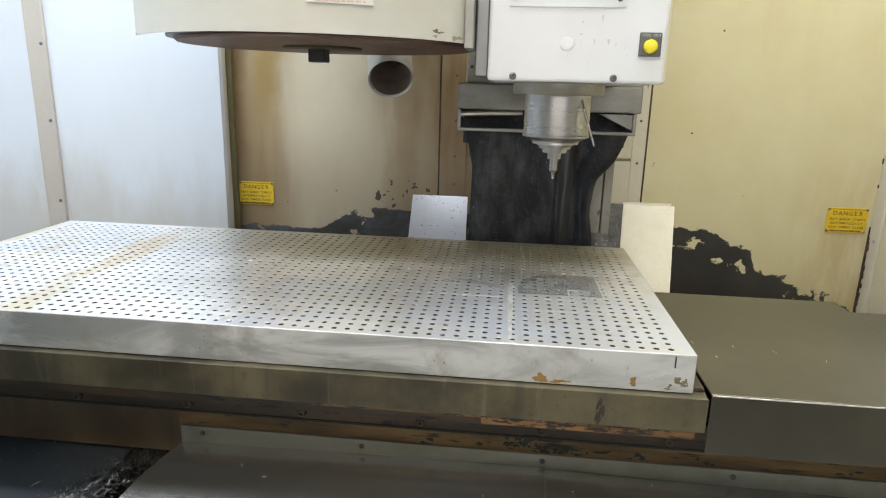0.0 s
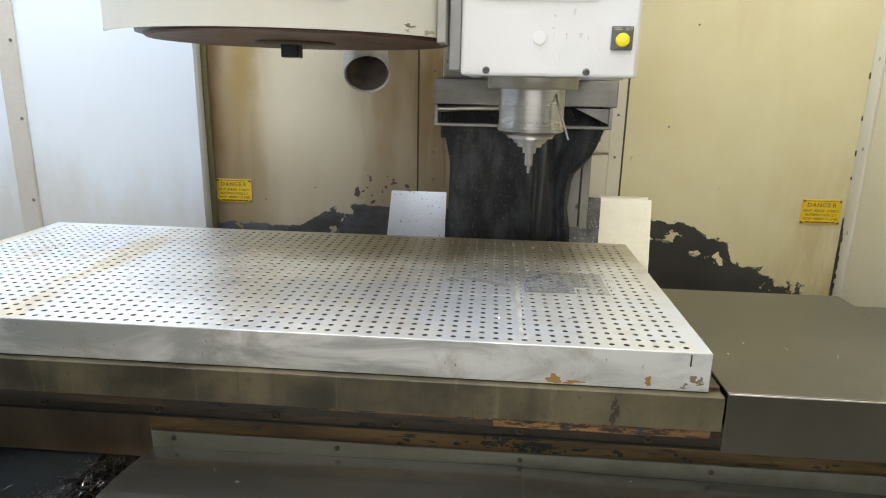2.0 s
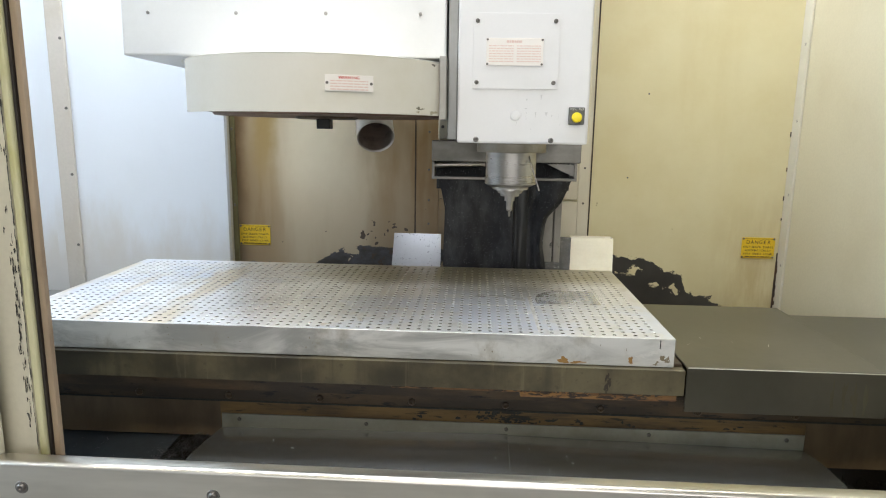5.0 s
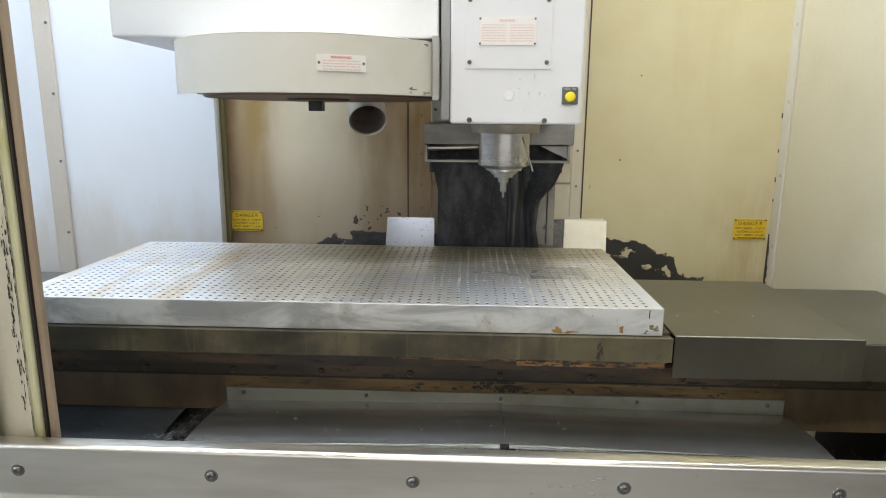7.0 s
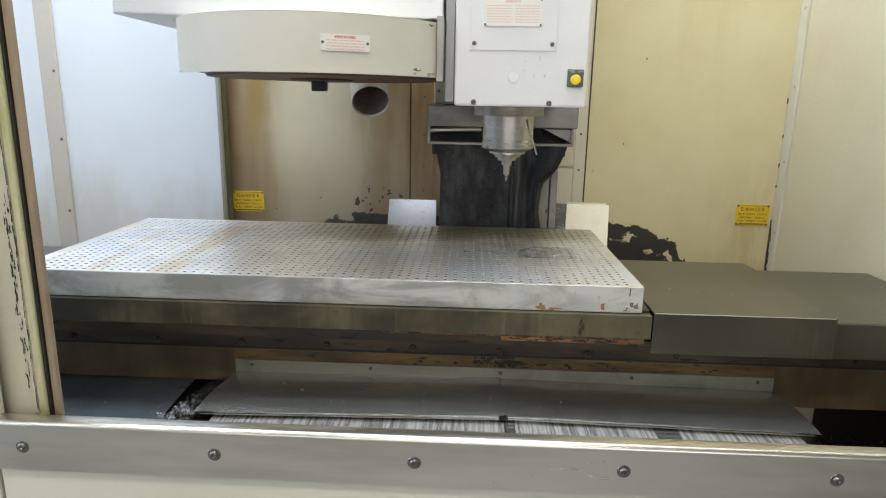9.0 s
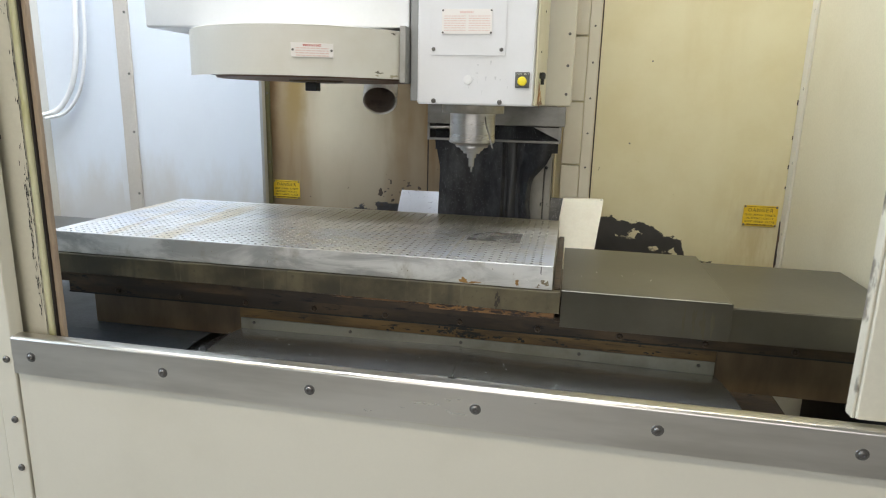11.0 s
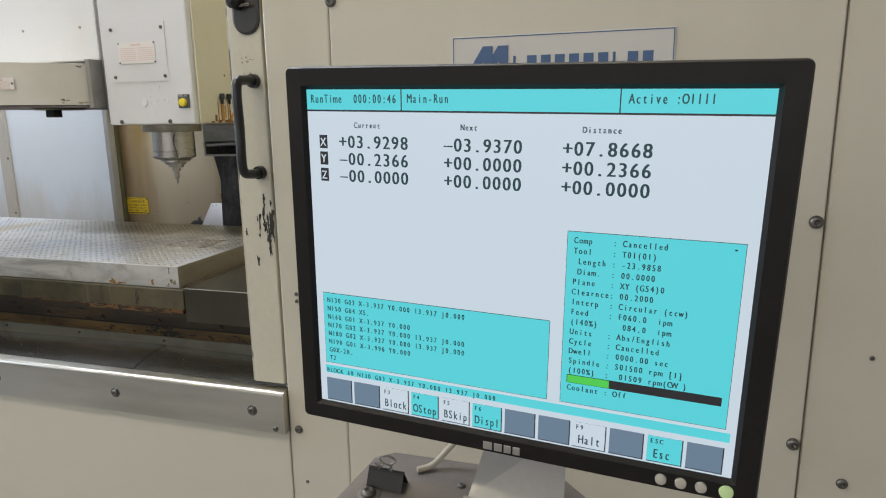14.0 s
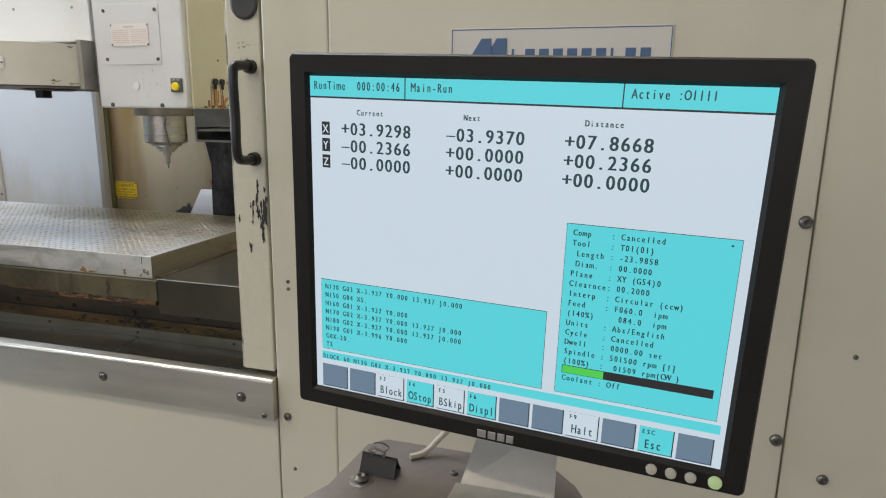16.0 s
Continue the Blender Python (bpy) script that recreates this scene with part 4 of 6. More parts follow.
chute = thing("air_duct", (-0.33, 1.6, 1.6), "short open steel duct behind the tool changer", "duct")
axis = (Vector((-0.385, 1.83, 1.865)) - Vector((-0.302, 1.49, 1.595))).normalized()
mq = Matrix.Translation((-0.302, 1.49, 1.595)) @ axis.to_track_quat("Z", "Y").to_matrix().to_4x4()
part("pipe", lathe([(0.066, 0.006), (0.0715, 0.0), (0.073, 0.004), (0.073, 0.545)], 40, mq, caps=False), surface("duct_grey", (0.68, 0.65, 0.59), (0.46, 0.36, 0.28), 0.35, 0.3, 6, 100, 0.05), chute, "", True)
part("bore", lathe([(0.0655, 0.007), (0.065, 0.50), (0.01, 0.51)], 40, mq, caps=False), surface("oily_bore", (0.50, 0.42, 0.36), (0.20, 0.15, 0.12), 0.35, 0.3, 12, 80, 0.2), chute, "dark oily bore", True)

# ---- tool changer ----
tcx, tcy, tcr = -0.362, 0.948, 0.397
TCP = surface("changer_paint", (0.66, 0.64, 0.57), (0.60, 0.57, 0.47), 0.38, 0, 2.5, 120, 0.02, fleck=0.1)
chg = thing("tool_changer", (tcx, tcy, 1.64), "white tool changer with a round shroud beside the head", "tool changer")
part("housing", box(-0.893, 0.0, 0.80, 1.50, 1.815, 2.9, 0.006), WHITE, chg, "white sheet metal housing")
for x in (-0.815, -0.57, -0.325, -0.07):
    bolt(chg, x, 0.80, 1.928, 0.005, "y", STEEL)
a0, a1 = math.atan2(0.708 - tcy, -0.675 - tcx) + 2 * math.pi, math.atan2(0.786 - tcy, -0.002 - tcx) + 2 * math.pi
bm = bmesh.new()
N = 48
ring = []
for k in range(N + 1):
    a = a0 + (a1 - a0) * k / N
    ring.append([bm.verts.new((tcx + r * math.cos(a), tcy + r * math.sin(a), z)) for r, z in ((tcr, 1.662), (tcr, 1.797), (tcr - 0.004, 1.797), (tcr - 0.004, 1.662))])
for p, q in zip(ring, ring[1:]):
    for k in range(4):
        bm.faces.new((p[k], p[(k + 1) % 4], q[(k + 1) % 4], q[k]))
bm.faces.new(ring[0])
bm.faces.new(list(reversed(ring[-1])))
bmesh.ops.recalc_face_normals(bm, faces=bm.faces)
part("shroud", bm, TCP, chg, "cream curved sheet shroud", True)
part("shroud_top", lathe([(tcr - 0.006, 1.797), (tcr - 0.001, 1.7985), (tcr - 0.004, 1.800), (0.2, 1.812)], 64, pose(tcx, tcy, 0)), TCP, chg)
part("carousel_disc", lathe([(0.336, 1.659), (0.340, 1.663), (0.340, 1.69), (0.2, 1.71)], 64, pose(tcx + 0.020, tcy, 0)), surface("rusty_brown_disc", (0.12, 0.06, 0.035), (0.07, 0.04, 0.025), 0.5, 0.2, 8, 80, 0.2), chg, "rusty brown carousel disc", True)
part("disc_rim", lathe([(0.3405, 1.666), (0.356, 1.668), (0.356, 1.674), (0.3405, 1.676)], 64, pose(tcx + 0.020, tcy, 0)), BLACK, chg)
part("hub", lathe([(0.085, 1.652), (0.092, 1.655), (0.092, 1.6595)], 40, pose(tcx, tcy, 0)), RAIL, chg, "", True)
part("key_block", box(tcx - 0.020, tcx + 0.020, tcy - 0.05, tcy - 0.01, 1.624, 1.653, 0.003), BLACK, chg, "black locating block")
part("end_bracket", box(-0.014, 0.004, 0.745, 0.84, 1.652, 1.815, 0.002), surface("grey_bracket", (0.35, 0.34, 0.31), (0.25, 0.24, 0.2), 0.45, 0.3, 6, 90, 0.06), chg, "grey end bracket")
for z in (1.665, 1.795):
    bolt(chg, -0.672, 0.703, z, 0.003)
def shroud_patch(cs, cz, w, h, seed, material, name, label):
    """A flat stain that follows the curve of the shroud; cs is the angle, w the half width along the arc."""
    bm = bmesh.new()
    ring = []
    for k in range(22):
        a = 2 * math.pi * k / 22
        q = 0.65 + 0.7 * noise.noise(Vector((math.cos(a) * 1.7 + seed, math.sin(a) * 1.7, seed)))
        th = cs + w * q * math.cos(a) / tcr
        ring.append(bm.verts.new((tcx + (tcr + 0.0006) * math.cos(th), tcy + (tcr + 0.0006) * math.sin(th), cz + h * q * math.sin(a))))
    bm.faces.new(ring)
    return part(name, bm, material, chg, label)


SMUDGE = surface("olive_smudge", (0.36, 0.33, 0.22), (0.50, 0.47, 0.36), 0.5, 0, 40, 150, 0.05)
SOOT = surface("dark_smudge", (0.14, 0.125, 0.09), (0.26, 0.24, 0.18), 0.5, 0, 40, 150, 0.05)
rng = random.Random(52)
for k in range(9):
    shroud_patch(a1 - rng.uniform(0.02, 0.30), 1.664 + abs(rng.gauss(0, 0.010)), rng.uniform(0.006, 0.020), rng.uniform(0.0015, 0.004), k * 1.9, SMUDGE if k % 3 else SOOT, "grime_smudge", "olive grime smudge")
shroud_patch(a1 - 0.15, 1.790, 0.016, 0.004, 3.0, SOOT, "grime_smudge", "dark grime smudge")
shroud_patch(a1 - 0.02, 1.672, 0.004, 0.008, 7.0, SOOT, "grime_smudge", "dark grime smudge")
# warning label on the shroud
th0 = math.atan2(0.585 - tcy, -0.222 - tcx)
wl = local_thing("warning_label", Matrix.Translation((tcx + (tcr + 0.0015) * math.cos(th0), tcy + (tcr + 0.0015) * math.sin(th0), 1.731)) @ pose(0, 0, 0, 0, 0, math.degrees(th0) + 90), "pale metal warning label with red print on the shroud", "label")
part("plate", box(-0.058, 0.058, -0.002, 0.0, -0.019, 0.019, 0.0004), PINK, wl)
lettering("writing", "WARNING", -0.0245, -0.0026, 0.0095, 0.007, 0.0068, plain("red_print", (0.55, 0.07, 0.05), 0.6), wl, bold=0.0003)
for k in range(4):
    text_bars(wl, -0.045, 0.045, -0.0021, 0.0035 - 0.0065 * k, 0.0028, k, REDINK)
for x in (-0.053, 0.053):
    bolt(wl, x, -0.002, 0.0, 0.0035)
tb = thing("badge_plate", (-0.43, 0.79, 2.078), "small grey badge plate with dark blue lettering shapes", "badge")
part("plate", box(-0.605, -0.262, 0.797, 0.80, 2.078, 2.165, 0.001), LOGOPLATE, tb)
part("border_line", box(-0.602, -0.265, 0.7965, 0.797, 2.081, 2.083), BLUE, tb)
badge_marks(tb, -0.600, 0.7965, 2.078, 0.335, 0.087)

# ---- far left corner: conduit and apron ----
hose = thing("white_conduit", (-2.28, 1.86, 1.45), "white flexible conduit looping down in the enclosure corner", "conduit")
part("conduit", tube(curve_points([(-2.06, 1.84, 2.42), (-2.03, 1.84, 2.25), (-2.04, 1.84, 1.95), (-2.07, 1.84, 1.73), (-2.12, 1.84, 1.60), (-2.19, 1.83, 1.51), (-2.26, 1.80, 1.478), (-2.31, 1.77, 1.475)], 8), 0.014, 10), WHITE, hose, "", True)
part("conduit", tube(curve_points([(-2.015, 1.845, 2.42), (-1.990, 1.845, 2.20), (-1.995, 1.845, 1.92), (-2.030, 1.845, 1.70), (-2.085, 1.845, 1.57), (-2.165, 1.835, 1.488), (-2.25, 1.80, 1.462)], 8), 0.009, 10), WHITE, hose, "thin white conduit", True)
part("connector", lathe([(0.018, 0), (0.020, 0.01), (0.020, 0.05), (0.014, 0.06)], 14, pose(-2.26, 1.785, 1.478, 0, -90, 0)), STEEL, hose, "", True)
apron = thing("wiper_apron", (-2.6, 1.77, 1.08), "brown wrinkled plastic apron hanging from a bar", "apron")
part("bar", tube([(-2.64, 1.765, 1.475), (-2.29, 1.765, 1.475)], 0.013, 12), surface("blue_grey_bar", (0.20, 0.23, 0.30), (0.12, 0.13, 0.16), 0.35, 0.5, 12, 90, 0.05), apron, "", True)
part("bar_cap", lathe([(0.02, 0), (0.02, 0.03)], 14, pose(-2.31, 1.765, 1.475, 0, 90, 0)), BOLT, apron, "", True)
bm = bmesh.new()
gr = [[bm.verts.new((-2.60 + 0.285 * i / 20 + 0.006 * math.sin(j * 0.4), 1.760 + 0.030 * noise.noise(Vector((i * 0.22 + j * 0.05, j * 0.07, 3))) + 0.006 * noise.noise(Vector((i * 0.5, j * 0.3, 7))), 1.475 - 0.41 * j / 30)) for i in range(21)] for j in range(31)]
for j in range(30):
    for i in range(20):
        bm.faces.new((gr[j][i], gr[j + 1][i], gr[j + 1][i + 1], gr[j][i + 1]))
bmesh.ops.solidify(bm, geom=bm.faces[:], thickness=0.003)
part("sheet", bm, surface("brown_plastic", (0.40, 0.31, 0.27), (0.56, 0.47, 0.42), 0.22, 0.3, 6, 60, 0.1), apron, "", True)

# ---- moving table: fixture plate with a grid of holes ----
PX0, PX1, PY0, PY1, PZ0, PZ1 = -1.222, 0.489, 0.568, 1.335, 1.066, 1.138
m_alu, nt, b = nodes_of("machined_aluminium")
v = coords(nt)
vs = coords(nt, (0.5, 1, 1))
sep = nt.nodes.new("ShaderNodeSeparateXYZ")
tc = nt.nodes.new("ShaderNodeTexCoord")
nt.links.new(tc.outputs["Object"], sep.inputs[0])
big = noise_at(nt, vs, 3.2, 6, 0.65)
mid = noise_at(nt, v, 14, 5, 0.6)
fine = noise_at(nt, coords(nt, (0.2, 1, 1)), 220, 2)
col_a = mix(nt, ramp(nt, big, 0.35, 0.7), (0.88, 0.88, 0.87), (0.66, 0.655, 0.63))
col_a = mix(nt, calc(nt, "MULTIPLY", ramp(nt, mid, 0.5, 0.75), 0.45), col_a, (0.46, 0.43, 0.34))
# blue patches put the reflected daylight into the plate's colour
sheen_noise = noise_at(nt, coords(nt, (0.9, 1.3, 1)), 3.4, 5, 0.65)
col_a = mix(nt, calc(nt, "MULTIPLY", ramp(nt, sheen_noise, 0.50, 0.62), 0.55), col_a, (0.66, 0.71, 0.82))
# tan reflections painted as streaks from back to front on the far end
run = noise_at(nt, coords(nt, (3.4, 0.7, 1)), 1.6, 5, 0.6)
far_end = ramp(nt, calc(nt, "MULTIPLY", sep.outputs[0], -1.0), 0.05, 0.40)
col_a = mix(nt, calc(nt, "MULTIPLY", calc(nt, "MULTIPLY", ramp(nt, run, 0.52, 0.64), far_end), 0.65), col_a, (0.60, 0.47, 0.26))
col_a = mix(nt, calc(nt, "MULTIPLY", ramp(nt, noise_at(nt, v, 9.5, 6, 0.7), 0.62, 0.72), 0.5), col_a, (0.42, 0.30, 0.14))
# dried oil towards the column
oil = calc(nt, "MULTIPLY", ramp(nt, calc(nt, "ADD", sep.outputs[1], calc(nt, "MULTIPLY", calc(nt, "SUBTRACT", sheen_noise, 0.5), 0.5)), 0.02, 0.26), ramp(nt, sep.outputs[0], -0.50, 0.10))
col_a = mix(nt, calc(nt, "MULTIPLY", calc(nt, "MULTIPLY", oil, 0.86), calc(nt, "ADD", 0.55, calc(nt, "MULTIPLY", big, 0.8))), col_a, (0.30, 0.255, 0.135))
# smooth darker face of an earlier cut, straight below and rounded at one corner
ux = calc(nt, "DIVIDE", calc(nt, "MAXIMUM", 0.0, calc(nt, "SUBTRACT", 0.646, sep.outputs[0])), 0.098)
uy = calc(nt, "DIVIDE", calc(nt, "MAXIMUM", 0.0, calc(nt, "ADD", sep.outputs[1], 0.045)), 0.113)
rr = calc(nt, "ADD", calc(nt, "MULTIPLY", ux, ux), calc(nt, "MULTIPLY", uy, uy))
cut = calc(nt, "MULTIPLY", ramp(nt, calc(nt, "MULTIPLY", rr, -1.0), -1.03, -0.98), calc(nt, "MULTIPLY", ramp(nt, sep.outputs[1], -0.093, -0.090), ramp(nt, calc(nt, "MULTIPLY", sep.outputs[0], -1.0), -0.733, -0.731)))
col_a = mix(nt, calc(nt, "MULTIPLY", cut, 0.5), col_a, (0.42, 0.43, 0.44))
nt.links.new(col_a, b.inputs["Base Color"])
b.inputs["Metallic"].default_value = 0.66
nt.links.new(calc(nt, "SUBTRACT", calc(nt, "ADD", 0.20, calc(nt, "MULTIPLY", mid, 0.24)), calc(nt, "MULTIPLY", cut, 0.06)), b.inputs["Roughness"])
bp = add(nt, "ShaderNodeBump", Strength=0.08, Distance=0.001)
nt.links.new(fine, bp.inputs["Height"])
nt.links.new(bp.outputs[0], b.inputs["Normal"])
# shade inside the drilled holes, put into a darker wall colour
HOLE_SHADE = surface("hole_shade", (0.10, 0.095, 0.075), (0.05, 0.046, 0.036), 0.6, 0.4, 20, 90, 0.1)
SIDEALU, nt, b = nodes_of("sawn_aluminium_side")
smear = add(nt, "ShaderNodeTexNoise", Scale=4.2, Detail=6, Roughness=0.62, Distortion=1.1)
nt.links.new(coords(nt, (0.8, 1, 2.4)), smear.inputs["Vector"])
sm = smear.outputs["Fac"]
tone = mix(nt, ramp(nt, sm, 0.36, 0.62), (0.36, 0.36, 0.345), (0.66, 0.655, 0.625))
tone = mix(nt, calc(nt, "MULTIPLY", ramp(nt, noise_at(nt, coords(nt, (1, 1, 0.6)), 9, 6, 0.7), 0.54, 0.74), 0.55), tone, (0.27, 0.24, 0.17))
tone = mix(nt, calc(nt, "MULTIPLY", ramp(nt, noise_at(nt, coords(nt, (6, 6, 0.8)), 30, 3), 0.66, 0.76), 0.15), tone, (0.22, 0.20, 0.16))
place = nt.nodes.new("ShaderNodeSeparateXYZ")
nt.links.new(coords(nt), place.inputs[0])
end = ramp(nt, place.outputs[0], 0.8535, 0.8546)
tone = mix(nt, calc(nt, "MULTIPLY", end, calc(nt, "ADD", 0.35, calc(nt, "MULTIPLY", sm, 0.9))), tone, (0.23, 0.19, 0.125))
nt.links.new(tone, b.inputs["Base Color"])
b.inputs["Metallic"].default_value = 0.45
nt.links.new(calc(nt, "ADD", 0.26, calc(nt, "MULTIPLY", sm, 0.30)), b.inputs["Roughness"])
bp = add(nt, "ShaderNodeBump", Strength=0.1, Distance=0.001)
nt.links.new(noise_at(nt, coords(nt, (0.15, 1, 1)), 240, 2), bp.inputs["Height"])
nt.links.new(bp.outputs[0], b.inputs["Normal"])
fixture = thing("fixture_plate", (-0.366, 0.95, PZ0), "thick aluminium fixture plate drilled with a grid of holes", "fixture plate")
PITCH, RH = 0.0254, 0.0056
NX, NY = 65, 29
gx0, gy0 = 0.449 - PITCH * (NX - 1) - PITCH / 2, 0.589 - PITCH / 2
gx1, gy1 = gx0 + NX * PITCH, gy0 + NY * PITCH
verts, faces, mats = [], [], []
o = ORIGIN[fixture.name]


def quad(*pts, mat=0):
    n = len(verts)
    verts.extend([(p[0] - o.x, p[1] - o.y, p[2] - o.z) for p in pts])
    faces.append(tuple(range(n, n + len(pts))))
    mats.append(mat)


for i in range(NX):
    for j in range(NY):
        x0, y0 = gx0 + i * PITCH, gy0 + j * PITCH
        h = PITCH / 2
        cx, cy = x0 + h, y0 + h
        n = len(verts)
        outer = [(h, 0), (h, h), (0, h), (-h, h), (-h, 0), (-h, -h), (0, -h), (h, -h)]
        for dx, dy in outer:
            verts.append((cx + dx - o.x, cy + dy - o.y, PZ1 - o.z))
        for zz, rr in ((PZ1, RH + 0.0006), (PZ1 - 0.0008, RH), (PZ1 - 0.03, RH)):
            for k in range(8):
                a = math.pi / 4 * k
                verts.append((cx + rr * math.cos(a) - o.x, cy + rr * math.sin(a) - o.y, zz - o.z))
        for k in range(8):
            q = (k + 1) % 8
            faces.append((n + k, n + q, n + 8 + q, n + 8 + k)), mats.append(0)
            faces.append((n + 8 + k, n + 8 + q, n + 16 + q, n + 16 + k)), mats.append(0)
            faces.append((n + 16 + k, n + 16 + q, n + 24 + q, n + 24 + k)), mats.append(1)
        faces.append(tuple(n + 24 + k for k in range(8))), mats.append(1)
E1 = 0.0012
quad((PX0 + E1, PY0 + E1, PZ1), (PX1 - E1, PY0 + E1, PZ1), (PX1 - E1, gy0, PZ1), (PX0 + E1, gy0, PZ1))
quad((PX0 + E1, gy1, PZ1), (PX1 - E1, gy1, PZ1), (PX1 - E1, PY1 - E1, PZ1), (PX0 + E1, PY1 - E1, PZ1))
quad((PX0 + E1, gy0, PZ1), (gx0, gy0, PZ1), (gx0, gy1, PZ1), (PX0 + E1, gy1, PZ1))
quad((gx1, gy0, PZ1), (PX1 - E1, gy0, PZ1), (PX1 - E1, gy1, PZ1), (gx1, gy1, PZ1))
me = bpy.data.meshes.new("drilled_top")
me.from_pydata(verts, [], faces)
me.materials.append(m_alu), me.materials.append(HOLE_SHADE)
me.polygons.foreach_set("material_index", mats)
top = new("drilled_top", me)
top.parent = fixture
ORIGIN[top.name] = o
# sides with a small chamfer, open at the top
bm = bmesh.new()
loops = []
for inset, z in ((E1, PZ1), (0, PZ1 - E1), (0, PZ0 + 0.001), (0.001, PZ0)):
    loops.append([bm.verts.new(p) for p in ((PX0 + inset, PY0 + inset, z), (PX1 - inset, PY0 + inset, z), (PX1 - inset, PY1 - inset, z), (PX0 + inset, PY1 - inset, z))])
for a, c in zip(loops, loops[1:]):
    for k in range(4):
        bm.faces.new((a[k], c[k], c[(k + 1) % 4], a[(k + 1) % 4]))
bm.faces.new(loops[-1])
bmesh.ops.recalc_face_normals(bm, faces=bm.faces)
part("plate_side", bm, SIDEALU, fixture, "stained sawn plate edge")
RUSTY = surface("rust_patch", (0.30, 0.165, 0.045), (0.16, 0.080, 0.026), 0.7, 0, 40, 200, 0.3)


def splotch(parent, cx, cz, w, h, y, seed, material, name, label=""):
    bm = bmesh.new()
    n = 26
    ring = []
    for k in range(n):
        a = 2 * math.pi * k / n
        s = 0.65 + 0.7 * noise.noise(Vector((math.cos(a) * 1.7 + seed, math.sin(a) * 1.7, seed)))
        ring.append(bm.verts.new((cx + w * s * math.cos(a), y, cz + h * s * math.sin(a))))
    bm.faces.new(ring)
    bmesh.ops.recalc_face_normals(bm, faces=bm.faces)
    return part(name, bm, material, parent, label)


splotch(fixture, 0.255, 1.0715, 0.024, 0.0045, PY0 - 0.0006, 5.3, RUSTY, "rust_spot", "brown rust spot")
splotch(fixture, 0.222, 1.077, 0.017, 0.011, PY0 - 0.0006, 1.3, RUSTY, "rust_spot", "brown rust spot")
GRIME = surface("brown_grime", (0.20, 0.16, 0.10), (0.34, 0.30, 0.23), 0.5, 0.2, 60, 200, 0.1)
SCUFF = surface("pale_scuff", (0.68, 0.67, 0.64), (0.58, 0.57, 0.53), 0.45, 0.3, 70, 200, 0.05)
rng = random.Random(14)
for k in range(9):
    splotch(fixture, rng.gauss(0.462, 0.010), rng.gauss(1.081, 0.007), rng.uniform(0.003, 0.010), rng.uniform(0.002, 0.007), PY0 - 0.0006 - 0.00001 * k, k * 1.1, GRIME, "grime_patch", "brown grime")
for k in range(4):
    splotch(fixture, 0.410 + 0.014 * k, 1.092 + 0.006 * k, 0.020, 0.006, PY0 - 0.0004 - 0.00001 * k, k * 2.1, SCUFF, "scuff_mark", "pale rubbed scuff")
for k in range(22):
    splotch(fixture, rng.uniform(-1.15, 0.40), rng.uniform(1.075, 1.13), rng.uniform(0.0006, 0.0018), rng.uniform(0.001, 0.005), PY0 - 0.0006, k * 3.3, GRIME, "grime_patch", "brown grime")
splotch(fixture, 0.385, 1.082, 0.009, 0.012, PY0 - 0.0006, 4.1, RUSTY, "rust_spot", "brown rust spot")
part("scribe_mark", box(0.452, 0.4545, PY0 - 0.0005, PY0 + 0.0005, 1.112, 1.134), INK, fixture)
# witness marks of earlier cuts on the top
MARK = surface("bright_cut", (0.80, 0.79, 0.76), (0.50, 0.49, 0.45), 0.4, 0.5, 40, 200, 0.05, (1, 1, 1), (0.38, 0.62))
POCKET = surface("smooth_cut", (0.55, 0.555, 0.56), (0.42, 0.42, 0.41), 0.36, 0.7, 10, 150, 0.03)


BARE = plain("bare_black_metal", (0.025, 0.024, 0.022), 0.5)
rng = random.Random(21)
for k in range(60):
    splotch(dl, -0.6925 + rng.gauss(0, 0.0005), 1.05 + 0.0215 * k, rng.uniform(0.0007, 0.0020), rng.uniform(0.010, 0.026), 0.0733 - 0.00001 * k, k * 1.3, BARE, "paint_chip")
for k in range(90):
    z = rng.uniform(1.08, 1.44) if k % 3 else rng.uniform(1.44, 2.1)
    splotch(dl, rng.gauss(-0.7015, 0.0030), z, rng.uniform(0.0008, 0.0024), rng.uniform(0.003, 0.014), 0.0732 - 0.00001 * k, k * 1.7, BARE, "paint_chip")
for k in range(44):
    splotch(dr, min(1.1165, rng.gauss(1.108, 0.007)) if k % 8 else rng.uniform(1.055, 1.10), rng.gauss(1.385, 0.026), rng.uniform(0.001, 0.0045), rng.uniform(0.004, 0.020), 0.0294 - 0.00001 * k, k * 1.7, BARE, "paint_chip")
for k in range(7):
    splotch(dr, 1.1125 + rng.gauss(0, 0.002), 1.345 + 0.012 * k, rng.uniform(0.003, 0.0055), rng.uniform(0.010, 0.018), 0.0288 - 0.00001 * k, k * 2.9, BARE, "paint_chip")
for k in range(10):
    splotch(dr, rng.uniform(1.06, 1.10), rng.gauss(1.705, 0.012), rng.uniform(0.002, 0.005), rng.uniform(0.001, 0.004), 0.0294, k * 2.3, plain("scuff", (0.3, 0.27, 0.2), 0.6), "paint_scuff")


def mark(x0, x1, y0, y1, name="cut_mark", material=MARK):
    part(name, box(x0, x1, y0, y1, PZ1, PZ1 + 0.0005), material, fixture, "bright shallow cut line")


